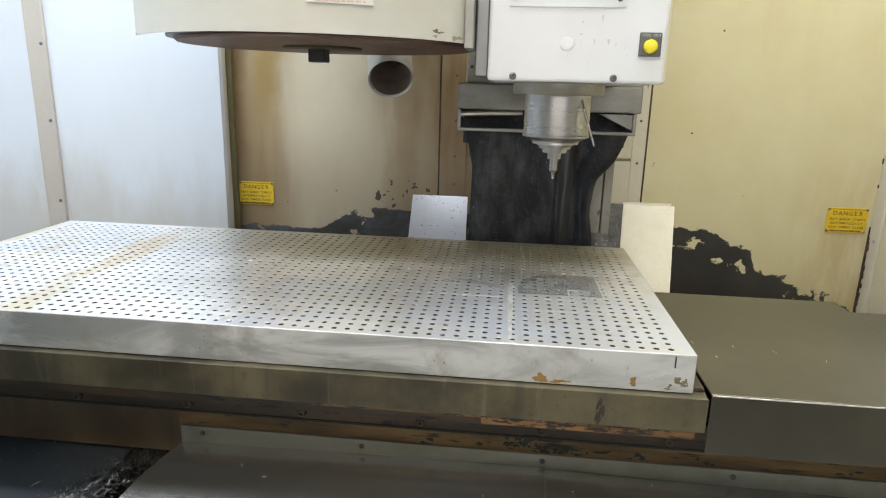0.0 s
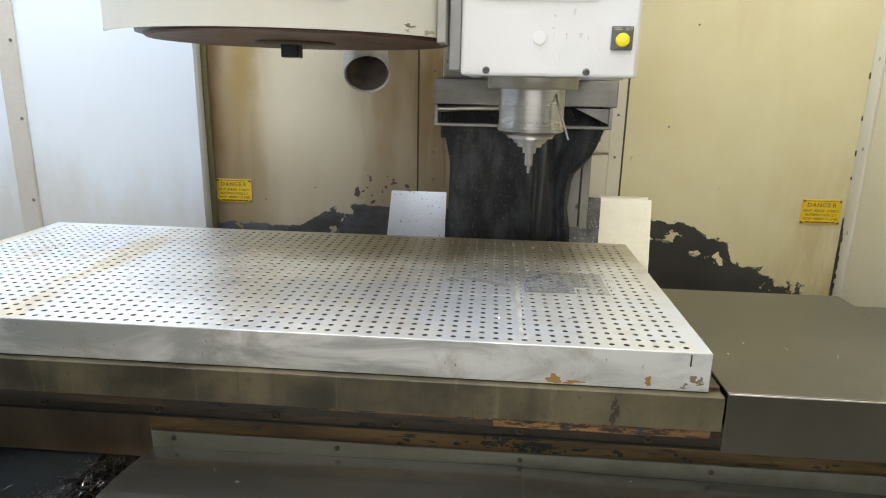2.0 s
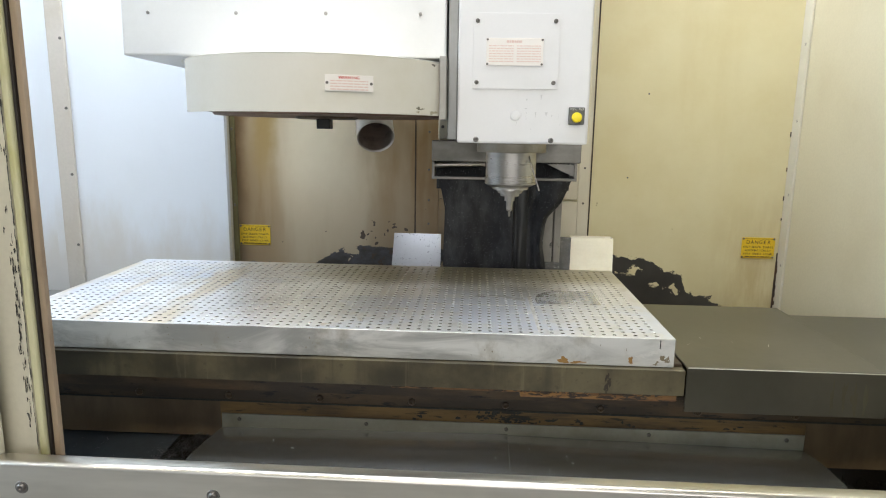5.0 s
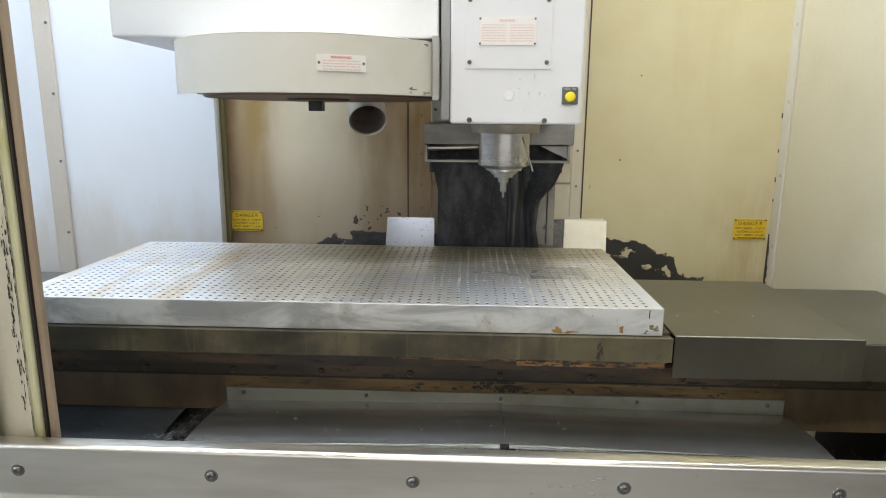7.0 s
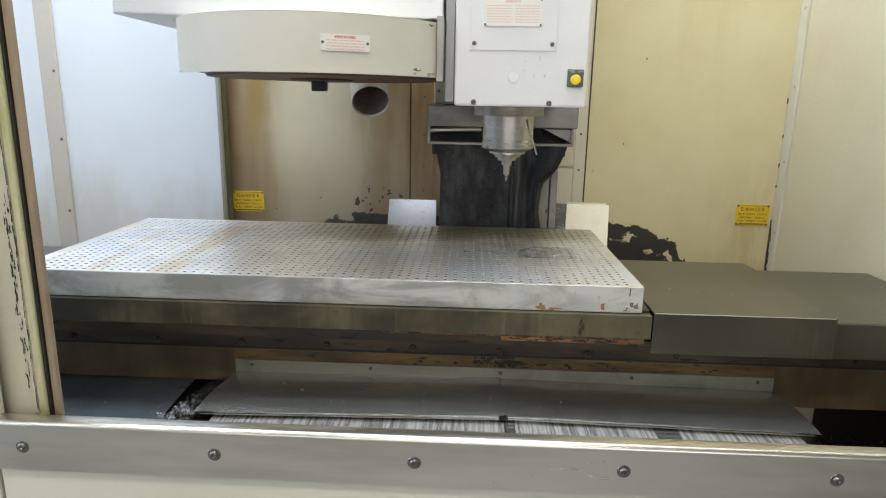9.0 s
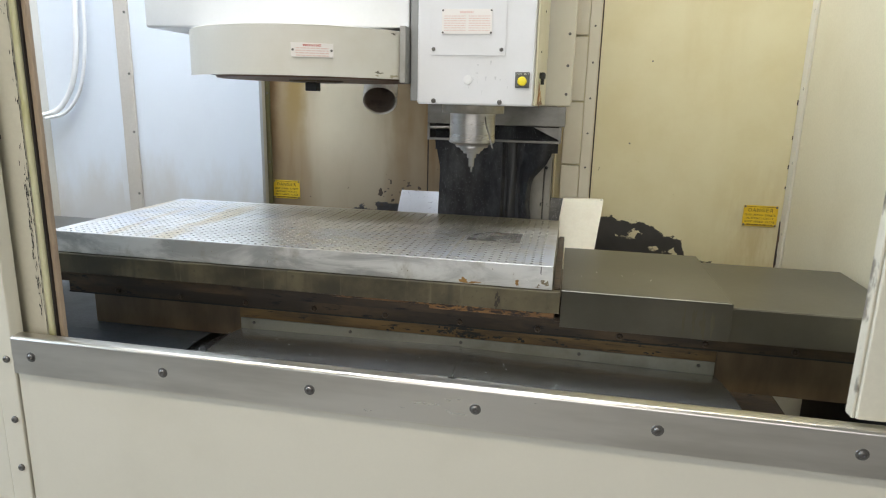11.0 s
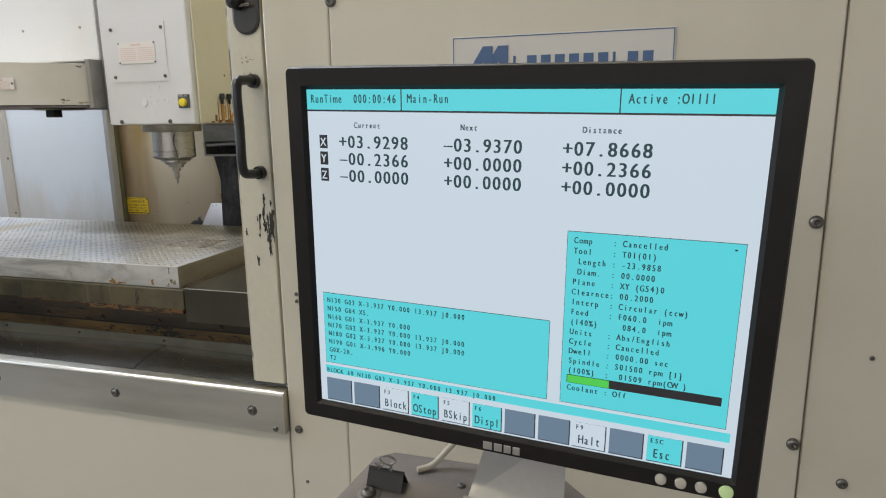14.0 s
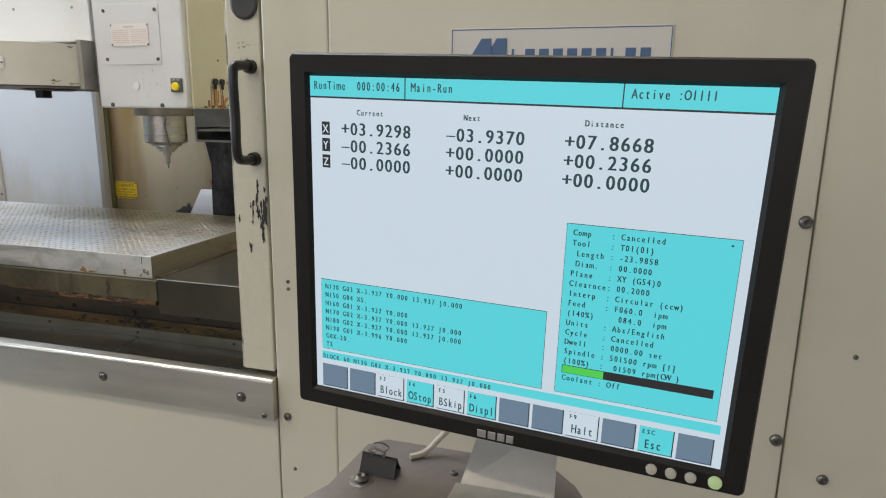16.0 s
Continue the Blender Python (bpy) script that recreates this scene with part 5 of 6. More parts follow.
mark(-0.152, 0.157, 0.8255, 0.8305)
mark(0.1725, 0.290, 0.8255, 0.8305)
mark(0.1615, 0.1690, 0.590, 0.700)
mark(0.1600, 0.1700, 0.702, 0.935)
mark(0.2925, 0.296, 0.826, 0.897)
mark(0.2965, 0.319, 0.8940, 0.8985)
mark(0.285, 0.500 - 0.012, 1.0305, 1.0365)
mark(0.103, 0.157, 0.752, 0.7545)
mark(0.172, 0.468, 0.752, 0.7535)
mark(-0.105, -0.085, 0.62, 0.6212)
part("shallow_pocket", plate([(0.013, 0.944, PZ1 + 0.0005), (0.082, 0.915, PZ1 + 0.0005), (0.130, 0.888, PZ1 + 0.0005), (0.150, 0.879, PZ1 + 0.0005), (0.153, 0.898, PZ1 + 0.0005), (0.11, 0.925, PZ1 + 0.0005), (0.06, 0.941, PZ1 + 0.0005)], 0.0005), POCKET, fixture, "smooth shallow cut")
for k in range(4):
    mark(0.368 + 0.006 * k, 0.371 + 0.006 * k, 0.86 + 0.01 * k, 1.02 - 0.01 * k)

# ---- machine table under the plate ----
GRIME_DARK = surface("dark_oil_grime", (0.030, 0.021, 0.013), (0.060, 0.040, 0.022), 0.45, 0, 40, 150, 0.3)
table = thing("machine_table", (-0.35, 0.95, 1.0), "oily grey machine table with a drip edge", "machine table")
part("table_slab", box(-1.24, 0.513, 0.552, 1.34, 1.000, 1.064, 0.001), OILY, table)
part("table_under", box(-1.242, 0.500, 0.62, 1.33, 0.945, 0.9995), RAIL, table)
LEDGE = surface("rusty_ledge_paint", (0.215, 0.112, 0.036), (0.09, 0.044, 0.020), 0.5, 0.0, 14, 70, 0.3, (0.4, 1, 2.0), (0.40, 0.60), (0.030, 0.020, 0.014), (0.50, 0.56), spec=0.4)
part("rust_ledge", box(0.12, 0.500, 0.560, 0.590, 0.980, 0.9992, 0.002), LEDGE, table, "rusty ledge with black grime")
part("rust_ledge", box(-0.20, 0.1198, 0.563, 0.590, 0.990, 0.9992, 0.002), LEDGE, table, "rusty ledge with black grime")
for k in range(5):
    splotch(table, 0.326 + 0.004 * (k % 3), 1.012 + 0.009 * k, 0.0075 - 0.001 * k, 0.013, 0.5515 - 0.00002 * k, 2.7 + k, GRIME_DARK, "oil_stain", "dark oil run")
rng = random.Random(41)
for k in range(46):
    splotch(table, rng.uniform(0.06, 0.495), 0.9985 - abs(rng.gauss(0, 0.005)), rng.uniform(0.003, 0.009), rng.uniform(0.0015, 0.004), 0.5595 - 0.00001 * k, k * 2.3, GRIME_DARK, "grime_patch", "black grime on the rusty ledge")
part("end_gap", box(0.4925, 0.512, 0.58, 1.34, 1.0645, 1.072, 0.002), RAIL, table, "oily end ledge")

# ---- way covers at both ends ----
cr = thing("slide_cover", (0.75, 0.95, 0.96), "folded dull steel slide cover fixed to the table end", "slide cover", "slide covers")
part("top_sheet", box(0.5170, 0.984, 0.558, 1.135, 1.068, 1.0725, 0.002), COVER, cr)
part("front_sheet", box(0.5170, 0.988, 0.553, 0.557, 0.960, 1.0715, 0.0015), COVER, cr)
part("end_fold", box(0.984, 0.990, 0.557, 1.135, 1.060, 1.0715, 0.002), COVER, cr)
part("back_sheet", box(0.5170, 0.988, 1.1355, 1.139, 0.960, 1.0715, 0.001), COVER, cr)
# the cover edge's highlight, laid on as a thin pale strip
EDGE_GLINT = plain("edge_highlight", (0.62, 0.60, 0.54), 0.35, 0.7)
part("edge_glint", box(0.518, 0.983, 0.5518, 0.5535, 1.0708, 1.0732, 0.0005), EDGE_GLINT, cr, "bright strip painted as edge highlight")
DRIED = surface("dried_coolant", (0.165, 0.148, 0.102), (0.130, 0.116, 0.080), 0.38, 0.65, 30, 90, 0.05, (1, 1, 0.2), (0.35, 0.6))
for k in range(4):
    splotch(cr, 0.862 + 0.026 * k, 1.012 + 0.008 * math.sin(k * 2.0), 0.007 + 0.002 * (k % 3), 0.048, 0.5526 - 0.00002 * k, k * 3.1, DRIED, "coolant_stain", "dried coolant run")
cr2 = thing("slide_cover", (1.2, 0.95, 0.95), "smaller dull steel slide cover sliding under the first", "slide cover", "slide covers")
part("top_sheet", box(0.80, 1.455, 0.575, 1.115, 1.050, 1.0545, 0.002), COVER, cr2)
part("front_sheet", box(0.80, 1.455, 0.570, 0.574, 0.955, 1.0535, 0.0015), COVER, cr2)
part("back_sheet", box(0.80, 1.455, 1.1155, 1.119, 0.955, 1.0535, 0.001), COVER, cr2)
cl = thing("slide_cover", (-1.5, 0.95, 0.96), "folded dull steel slide cover beyond the table end", "slide cover", "slide covers")
part("top_sheet", box(-1.80, -1.243, 0.62, 1.135, 1.058, 1.0625, 0.002), COVER, cl)
part("front_sheet", box(-1.80, -1.243, 0.615, 0.619, 0.930, 1.0615, 0.0015), COVER, cl)

# ---- saddle with its rail, rusty strip and roof-shaped front cover ----
GREASE = surface("black_grease", (0.014, 0.015, 0.013), (0.045, 0.044, 0.034), 0.6, 0, 60, 150, 0.5)
SY0 = 0.715
saddle = thing("saddle", (0.19, 1.0, 0.7), "brown greasy machine saddle with a sheet steel front cover", "saddle")
part("saddle_body", box(-1.215, 1.44, SY0 + 0.012, 1.30, 0.7565, 0.9445), CAST, saddle)
part("rail", box(-1.30, 1.455, SY0 - 0.012, SY0 + 0.0115, 0.874, 0.930, 0.003), RAIL, saddle, "dark greasy rail with bolts")
part("rail_top", box(-1.30, 1.455, SY0 - 0.03, SY0 + 0.0115, 0.931, 0.9445, 0.003), RAIL, saddle)
for k in range(10):
    bolt(saddle, -1.094 + 0.2555 * k, SY0 - 0.012, 0.893, 0.0105, "y", RAIL)
part("rail_lip", box(-1.30, 1.455, SY0 - 0.0145, SY0 - 0.0125, 0.924, 0.930, 0.0005), CAST, saddle, "pale worn rail edge")
part("rail_lip", box(-1.30, 1.455, SY0 - 0.0145, SY0 - 0.0125, 0.874, 0.879, 0.0005), GREASE, saddle, "black greasy rail edge")
part("rusty_strip", box(-0.615, 0.99, SY0 + 0.002, SY0 + 0.0118, 0.80, 0.8735), RUST, saddle, "rust coloured strip")
part("rusty_end", box(0.991, 1.44, SY0 + 0.002, SY0 + 0.0118, 0.74, 0.8735), CAST, saddle, "brown oily casting end")
part("cover_flange", box(-0.610, 0.987, SY0 - 0.004, SY0 + 0.0018, 0.786, 0.833, 0.001), surface("pale_flange", (0.33, 0.325, 0.275), (0.21, 0.20, 0.155), 0.38, 0.45, 5, 90, 0.06), saddle, "pale steel flange")
for x in (-0.56, -0.20, 0.188, 0.575, 0.94):
    bolt(saddle, x, SY0 - 0.004, 0.818, 0.006)
rng = random.Random(33)
for k in range(96):
    x = rng.gauss(0.19, 0.060) if k < 78 else rng.choice((-0.06, 0.385, 0.52, 0.80)) + rng.gauss(0, 0.012)
    z = rng.uniform(0.837, 0.869) if 0.09 < x < 0.22 else rng.uniform(0.836, 0.850)
    splotch(saddle, x, z, rng.uniform(0.003, 0.013), rng.uniform(0.002, 0.006), SY0 + 0.0014 - 0.00001 * k, k * 1.9, GREASE, "grease_patch", "black grease on the rusty strip")
FY, FZ, BZ = 0.53, 0.772, 0.803


def bent_cover(name, x0b, x1b, x0f, x1f, zb0, zb1, zf0, zf1, yf):
    """A sheet running forward from the flange, bending down more and more towards its front edge."""
    bm = bmesh.new()
    grid = []
    n, m = 14, 10
    for j in range(n + 1):
        v = j / n
        drop = 0.12 * v + 0.88 * v * v
        grid.append([])
        for i in range(m + 1):
            u = i / m
            xb, xf = x0b + (x1b - x0b) * u, x0f + (x1f - x0f) * u
            zb, zf = zb0 + (zb1 - zb0) * u, zf0 + (zf1 - zf0) * u
            grid[-1].append(bm.verts.new((xb + (xf - xb) * v, SY0 - 0.005 + (yf - SY0 + 0.005) * v, zb + (zf - zb) * drop + 0.0012 * noise.noise(Vector((u * 5, v * 2, x0b))))))
    for j in range(n):
        for i in range(m):
            bm.faces.new((grid[j][i], grid[j + 1][i], grid[j + 1][i + 1], grid[j][i + 1]))
    bmesh.ops.recalc_face_normals(bm, faces=bm.faces)
    bmesh.ops.solidify(bm, geom=bm.faces[:], thickness=0.003)
    return part(name, bm, SHEET, saddle, "dull steel sheet", True)


bent_cover("cover_left", -0.605, 0.192, -0.665, 0.192, BZ - 0.010, BZ + 0.002, FZ - 0.020, FZ + 0.002, FY + 0.004)
bent_cover("cover_right", 0.193, 0.985, 0.193, 1.045, BZ - 0.001, BZ - 0.012, FZ - 0.001, FZ - 0.022, FY + 0.012)
LIP = surface("worn_sheet_edge", (0.62, 0.61, 0.57), (0.36, 0.34, 0.29), 0.35, 0.7, 9, 90, 0.05)
part("front_lip", tube([(-0.660, FY + 0.009, FZ - 0.0225), (-0.30, FY + 0.004, FZ - 0.0135), (0.178, FY - 0.001, FZ - 0.0015)], 0.0025, 8), LIP, saddle, "bright worn sheet edge", True)
part("front_lip", tube([(0.204, FY + 0.005, FZ - 0.0035), (0.62, FY + 0.012, FZ - 0.0140), (1.040, FY + 0.019, FZ - 0.0245)], 0.0022, 8), LIP, saddle, "bright worn sheet edge", True)
part("under_lip", tube([(-0.655, FY + 0.012, FZ - 0.031), (0.178, FY + 0.004, FZ - 0.010)], 0.0022, 8), LIP, saddle, "second sheet edge", True)
part("under_lip", tube([(0.204, FY + 0.010, FZ - 0.012), (1.035, FY + 0.023, FZ - 0.033)], 0.0022, 8), LIP, saddle, "second sheet edge", True)
# solid dark box stands for the shaded gap between the two sheets
part("notch_shade", box(0.180, 0.200, FY - 0.001, FY + 0.02, FZ - 0.012, FZ - 0.003), DARK, saddle)

# ---- pans below ----
STRIPED = surface("striped_way_steel", (0.66, 0.66, 0.64), (0.11, 0.11, 0.105), 0.38, 0.35, 7, 60, 0.3, (14, 0.6, 1), (0.38, 0.66), (0.72, 0.73, 0.70), (0.62, 0.68), spot_scale=16)
base_way = thing("lower_way_cover", (0.2, 0.4, 0.70), "striped bright steel lower way cover", "way cover")
part("sheet_left", plate([(-0.62, 0.12, 0.720), (0.19, 0.12, 0.740), (0.19, 0.70, 0.752), (-0.62, 0.70, 0.732)], 0.003), STRIPED, base_way)
part("sheet_right", plate([(0.19, 0.12, 0.740), (1.0, 0.12, 0.720), (1.0, 0.70, 0.732), (0.19, 0.70, 0.752)], 0.003), STRIPED, base_way)
for x0, x1 in ((0.192, 0.222), (0.600, 0.665)):
    part("smooth_plate", plate([(x0, 0.12, 0.7435 - 0.025 * abs(x0 - 0.19)), (x1, 0.12, 0.7435 - 0.025 * abs(x1 - 0.19)), (x1, 0.70, 0.7555 - 0.025 * abs(x1 - 0.19)), (x0, 0.70, 0.7555 - 0.025 * abs(x0 - 0.19))], 0.002), SHEET, base_way, "smooth grey plate")
pl = thing("chip_tray", (-1.1, 0.45, 0.66), "dark blue grey steel chip tray beside the saddle", "chip tray", "chip trays")
part("tray", plate([(-1.9, 0.10, 0.70), (-0.75, 0.10, 0.70), (-0.75, 0.76, 0.752), (-1.9, 0.76, 0.752)], 0.003), surface("blue_tray_steel", (0.10, 0.115, 0.13), (0.06, 0.07, 0.08), 0.42, 0.3, 4, 90, 0.06), pl)
part("tray_back", plate([(-2.74, 0.7605, 0.752), (-0.75, 0.7605, 0.752), (-0.75, 1.82, 0.752), (-2.74, 1.82, 0.752)], 0.003), bpy.data.materials["blue_tray_steel"], pl)
part("tray_side", plate([(-2.74, 0.10, 0.70), (-1.9005, 0.10, 0.70), (-1.9005, 0.76, 0.752), (-2.74, 0.76, 0.752)], 0.003), bpy.data.materials["blue_tray_steel"], pl)
pr = thing("chip_tray", (1.25, 0.45, 0.60), "black oily chip tray beside the saddle", "chip tray", "chip trays")
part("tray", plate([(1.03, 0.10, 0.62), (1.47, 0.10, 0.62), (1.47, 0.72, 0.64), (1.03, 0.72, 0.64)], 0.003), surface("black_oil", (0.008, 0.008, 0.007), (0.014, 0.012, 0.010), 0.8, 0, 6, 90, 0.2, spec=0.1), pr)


def swarf(name, count, place, size, seed, material, label):
    """Loose curled metal chips, too many to count, in one mesh."""
    rng = random.Random(seed)
    vs, fs = [], []
    for _ in range(count):
        x, y, z = place(rng)
        a, l, w = rng.uniform(0, 6.28), size * rng.uniform(0.5, 1.6), size * rng.uniform(0.12, 0.3)
        t = rng.uniform(-0.7, 0.7)
        d = Vector((math.cos(a), math.sin(a), t * 0.6)) * l
        s = Vector((-math.sin(a), math.cos(a), rng.uniform(-0.6, 0.6))) * w
        u = Vector((0, 0, l * rng.uniform(0.1, 0.5)))
        c = Vector((x, y, z))
        n = len(vs)
        for p in (c - d, c - d + s, c + u, c + u + s, c + d, c + d + s):
            vs.append(tuple(p))
        fs += [(n, n + 1, n + 3, n + 2), (n + 2, n + 3, n + 5, n + 4)]
    me = bpy.data.meshes.new(name)
    me.from_pydata(vs, [], fs)
    me.materials.append(material)
    ob = new(name, me)
    ORIGIN[ob.name] = Vector((0, 0, 0))
    return tagged(ob, label, "metal chips", "", "stuff")


CHIP = surface("chip_metal", (0.40, 0.40, 0.40), (0.08, 0.08, 0.08), 0.3, 0.9, 40, 300, 0.1, (1, 1, 1), (0.4, 0.6))
BRIGHT = plain("bright_chip", (0.85, 0.84, 0.82), 0.35, 0.5)


def tray_z(y):
    return 0.700 + 0.052 * (y - 0.10) / 0.66


swarf("metal_chips", 3200, lambda r: (lambda y, s: (-0.70 + s + (y - 0.62) * 0.40, y, tray_z(y) + 0.020 * max(0, 1 - abs(s) / 0.07) * r.random()))(r.uniform(0.35, 0.84), r.gauss(0, 0.032)), 0.006, 3, CHIP, "heap of dark metal chips in the tray")
swarf("metal_chips", 900, lambda r: (r.uniform(1.03, 1.45), r.uniform(0.15, 0.78), 0.635 + 0.02 * r.random()), 0.010, 4, surface("oily_chip", (0.03, 0.03, 0.03), (0.10, 0.10, 0.10), 0.3, 0.6, 40, 300, 0.1), "dark metal chips in the oily tray")
swarf("metal_chips", 500, lambda r: (r.uniform(-2.2, -0.8), r.uniform(0.1, 1.2), 0.006 + 0.01 * r.random()), 0.014, 8, CHIP, "metal chips scattered on the floor")
wet = swarf("metal_chips", 160, lambda r: (lambda y: (r.gauss(-1.15, 0.12), y, tray_z(y) + 0.003))(r.uniform(0.42, 0.66)), 0.007, 12, CHIP, "chips on the tray")
on_plate = swarf("metal_chips", 130, lambda r: (r.uniform(-0.7, 0.45) if r.random() < 0.8 else r.uniform(-1.2, 0.4), r.uniform(0.58, 1.28), PZ1 + 0.0006), 0.0042, 5, BRIGHT, "small bright chips on the fixture plate")
on_cover = swarf("metal_chips", 6, lambda r: (r.uniform(0.52, 0.8), r.uniform(0.57, 0.85), 1.0732), 0.0045, 6, BRIGHT, "few bright chips on the slide cover")
on_sheet = swarf("metal_chips", 16, lambda r: (r.uniform(-0.5, 0.95), r.uniform(0.56, 0.69), 0.0), 0.0028, 7, BRIGHT, "few bright chips on the saddle cover")
for v in on_sheet.data.vertices:
    s = abs(v.co.x - 0.19) / 0.855
    lo, hi = FZ + 0.002 - 0.022 * s, BZ + 0.002 - 0.012 * s
    q = 1.0 - (v.co.y - FY) / (SY0 - 0.005 - FY)
    v.co.z += hi + (lo - hi) * (0.12 * q + 0.88 * q * q) + 0.001

# ---- monitor on its stand ----
mon = local_thing("monitor", pose(1.7072, -0.598, 1.4789, 1.984, 1.567, -4.772), "black flat monitor showing a blue machine control screen", "monitor")
BEZEL = surface("monitor_plastic", (0.010, 0.0085, 0.0075), (0.014, 0.012, 0.011), 0.45, 0, 20, 500, 0.06, spec=0.3)
SW, SH = 0.3421, 0.2739
L, R, T, B = -SW / 2, SW / 2, SH / 2, -SH / 2
part("back_shell", box(L - 0.013, R + 0.013, 0.004, 0.045, B - 0.013, T + 0.013, 0.012), BEZEL, mon)


def rounded(x0, x1, z0, z1, r, y, bm):
    out = []
    for cx, cz, a0 in ((x1 - r, z1 - r, 0), (x0 + r, z1 - r, 90), (x0 + r, z0 + r, 180), (x1 - r, z0 + r, 270)):
        for k in range(5):
            a = radians(a0 + 22.5 * k)
            out.append(bm.verts.new((cx + r * math.cos(a), y, cz + r * math.sin(a))))
    return out


bm = bmesh.new()
rings = [rounded(L - 0.0175, R + 0.0180, B - 0.0172, T + 0.0178, 0.005, 0.012, bm), rounded(L - 0.0175, R + 0.0180, B - 0.0172, T + 0.0178, 0.005, -0.0065, bm),
         rounded(L - 0.0160, R + 0.0165, B - 0.0158, T + 0.0163, 0.004, -0.0090, bm), rounded(L - 0.003, R + 0.003, B - 0.003, T + 0.003, 0.001, -0.0085, bm), rounded(L, R, B, T, 0.0005, -0.004, bm)]
for a, c in zip(rings, rings[1:]):
    for k in range(20):
        bm.faces.new((a[k], a[(k + 1) % 20], c[(k + 1) % 20], c[k]))
bmesh.ops.recalc_face_normals(bm, faces=bm.faces)
part("bezel", bm, BEZEL, mon, "black plastic bezel", True)


def glow(name, color, strength=1.28):
    m, nt, b = nodes_of(name)
    b.inputs["Base Color"].default_value = (0.02, 0.02, 0.02, 1)
    b.inputs["Roughness"].default_value = 0.35
    b.inputs["Emission Color"].default_value = (*color, 1)
    b.inputs["Emission Strength"].default_value = strength
    return m


S_WHITE, S_CYAN = glow("screen_white", (0.57, 0.70, 0.80)), glow("screen_cyan", (0.075, 0.66, 0.74))
S_BLACK, S_GREY, S_GREEN = glow("screen_black", (0.012, 0.012, 0.016)), glow("screen_grey", (0.13, 0.21, 0.30)), glow("screen_green", (0.06, 0.62, 0.08))
S_TEXT = glow("screen_text", (0.008, 0.045, 0.055))
screen = part("screen", box(L, R, -0.0045, 0.003, B, T), S_WHITE, mon, "lit control screen with text")
ORIGIN[screen.name] = Vector((0, 0, 0))


def patch(u0, v0, u1, v1, material, layer=1, name="screen_field"):
    y = -0.0045 - 0.00025 * layer
    return part(name, box(L + u0 * SW, L + u1 * SW, y, y + 0.00025, T - v1 * SH, T - v0 * SH), material, screen)


def say(text, u, v, pitch, height, layer=3, material=None, squeeze=0.8, bold=0.00018):
    return lettering("screen_text", text, L + u * SW, -0.0045 - 0.00025 * layer, T - v * SH, pitch * SW, height * SH, material or S_TEXT, screen, squeeze, bold=bold)


patch(0, 0, 1, 0.0575, S_CYAN)
patch(0, 0.0575, 1, 0.0625, S_BLACK)
patch(0.245, 0, 0.2475, 0.0575, S_BLACK, 2)
patch(0.7215, 0, 0.724, 0.0575, S_BLACK, 2)
say("RunTime", 0.0105, 0.0378, 0.0123, 0.025, squeeze=0.62)
say("000:00:46", 0.1245, 0.0378, 0.0123, 0.025, squeeze=0.62, bold=0.0002)
say("Main-Run", 0.2605, 0.0365, 0.0126, 0.025, squeeze=0.62)
say("Active :O1111", 0.738, 0.0350, 0.0124, 0.025, squeeze=0.62)
for u, text in ((0.1246, "Current"), (0.3880, "Next"), (0.6515, "Distance")):
    say(text, u, 0.1085, 0.0099, 0.0165, squeeze=0.72, bold=0.0003)
for k, ch in enumerate("XYZ"):
    v = 0.131 + 0.0490 * k
    patch(0.0300, v, 0.0510, v + 0.039, S_BLACK, 1)
    say(ch, 0.0335, v + 0.032, 0.0140, 0.025, 3, S_WHITE, 0.8)
NUM = (("+03.9298", "-03.9370", "+07.8668"), ("-00.2366", "+00.0000", "+00.2366"), ("-00.0000", "+00.0000", "+00.0000"))
for r, row in enumerate(NUM):
    for u, text in zip((0.0830, 0.3480, 0.6120), row):
        say(text.replace("-", "\u2013"), u, 0.1665 + 0.0500 * r, 0.0226, 0.0375, squeeze=0.90, bold=0.00036)
patch(0.0190, 0.6235, 0.6015, 0.8625, S_BLACK, 1)
patch(0.0200, 0.6250, 0.6005, 0.8610, S_CYAN, 2)
for k, text in enumerate(("N130 G03 X-3.937 Y0.000 I3.937 J0.000", "N150 G04 X5.", "N160 G01 X-3.937 Y0.000", "N170 G02 X-3.937 Y0.000 I3.937 J0.000", "N180 G02 X-3.937 Y0.000 I3.937 J0.000", "N190 G01 X-3.996 Y0.000", "G0X-20.", "T2")):
    say(text, 0.0310, 0.6545 + 0.0281 * k, 0.01003, 0.0165, squeeze=0.72)
patch(0.0175, 0.8720, 0.9890, 0.8985, S_CYAN, 1)
say("BLOCK 60 N130 G03 X-3.937 Y0.000 I3.937 J0.000", 0.0200, 0.8950, 0.01003, 0.0155, squeeze=0.72)
patch(0.6310, 0.3650, 0.9790, 0.8620, S_BLACK, 1)
patch(0.6320, 0.3665, 0.9780, 0.8605, S_CYAN, 2)
INFO = ("Comp    : Cancelled", "Tool    : T01(01)", " Length : -23.9858", " Diam.  : 00.0000", "Plane   : XY (G54)0", "Clearnce: 00.2000", "Interp  : Circular (ccw)", "Feed    : F060.0  ipm", "(140%)     084.0  ipm", "Units   : Abs/English", "Cycle   : Cancelled", "Dwell   : 0000.00 sec", "Spindle : S01500 rpm [1]", "(100%)  :  01509 rpm(CW )")
for k, text in enumerate(INFO):
    say(text, 0.6455, 0.3965 + 0.02855 * k, 0.01003, 0.0170, squeeze=0.72)
say("Coolant : Off", 0.6455, 0.8200, 0.01003, 0.0170, squeeze=0.72)
patch(0.6445, 0.7740, 0.9650, 0.7985, S_BLACK, 3)
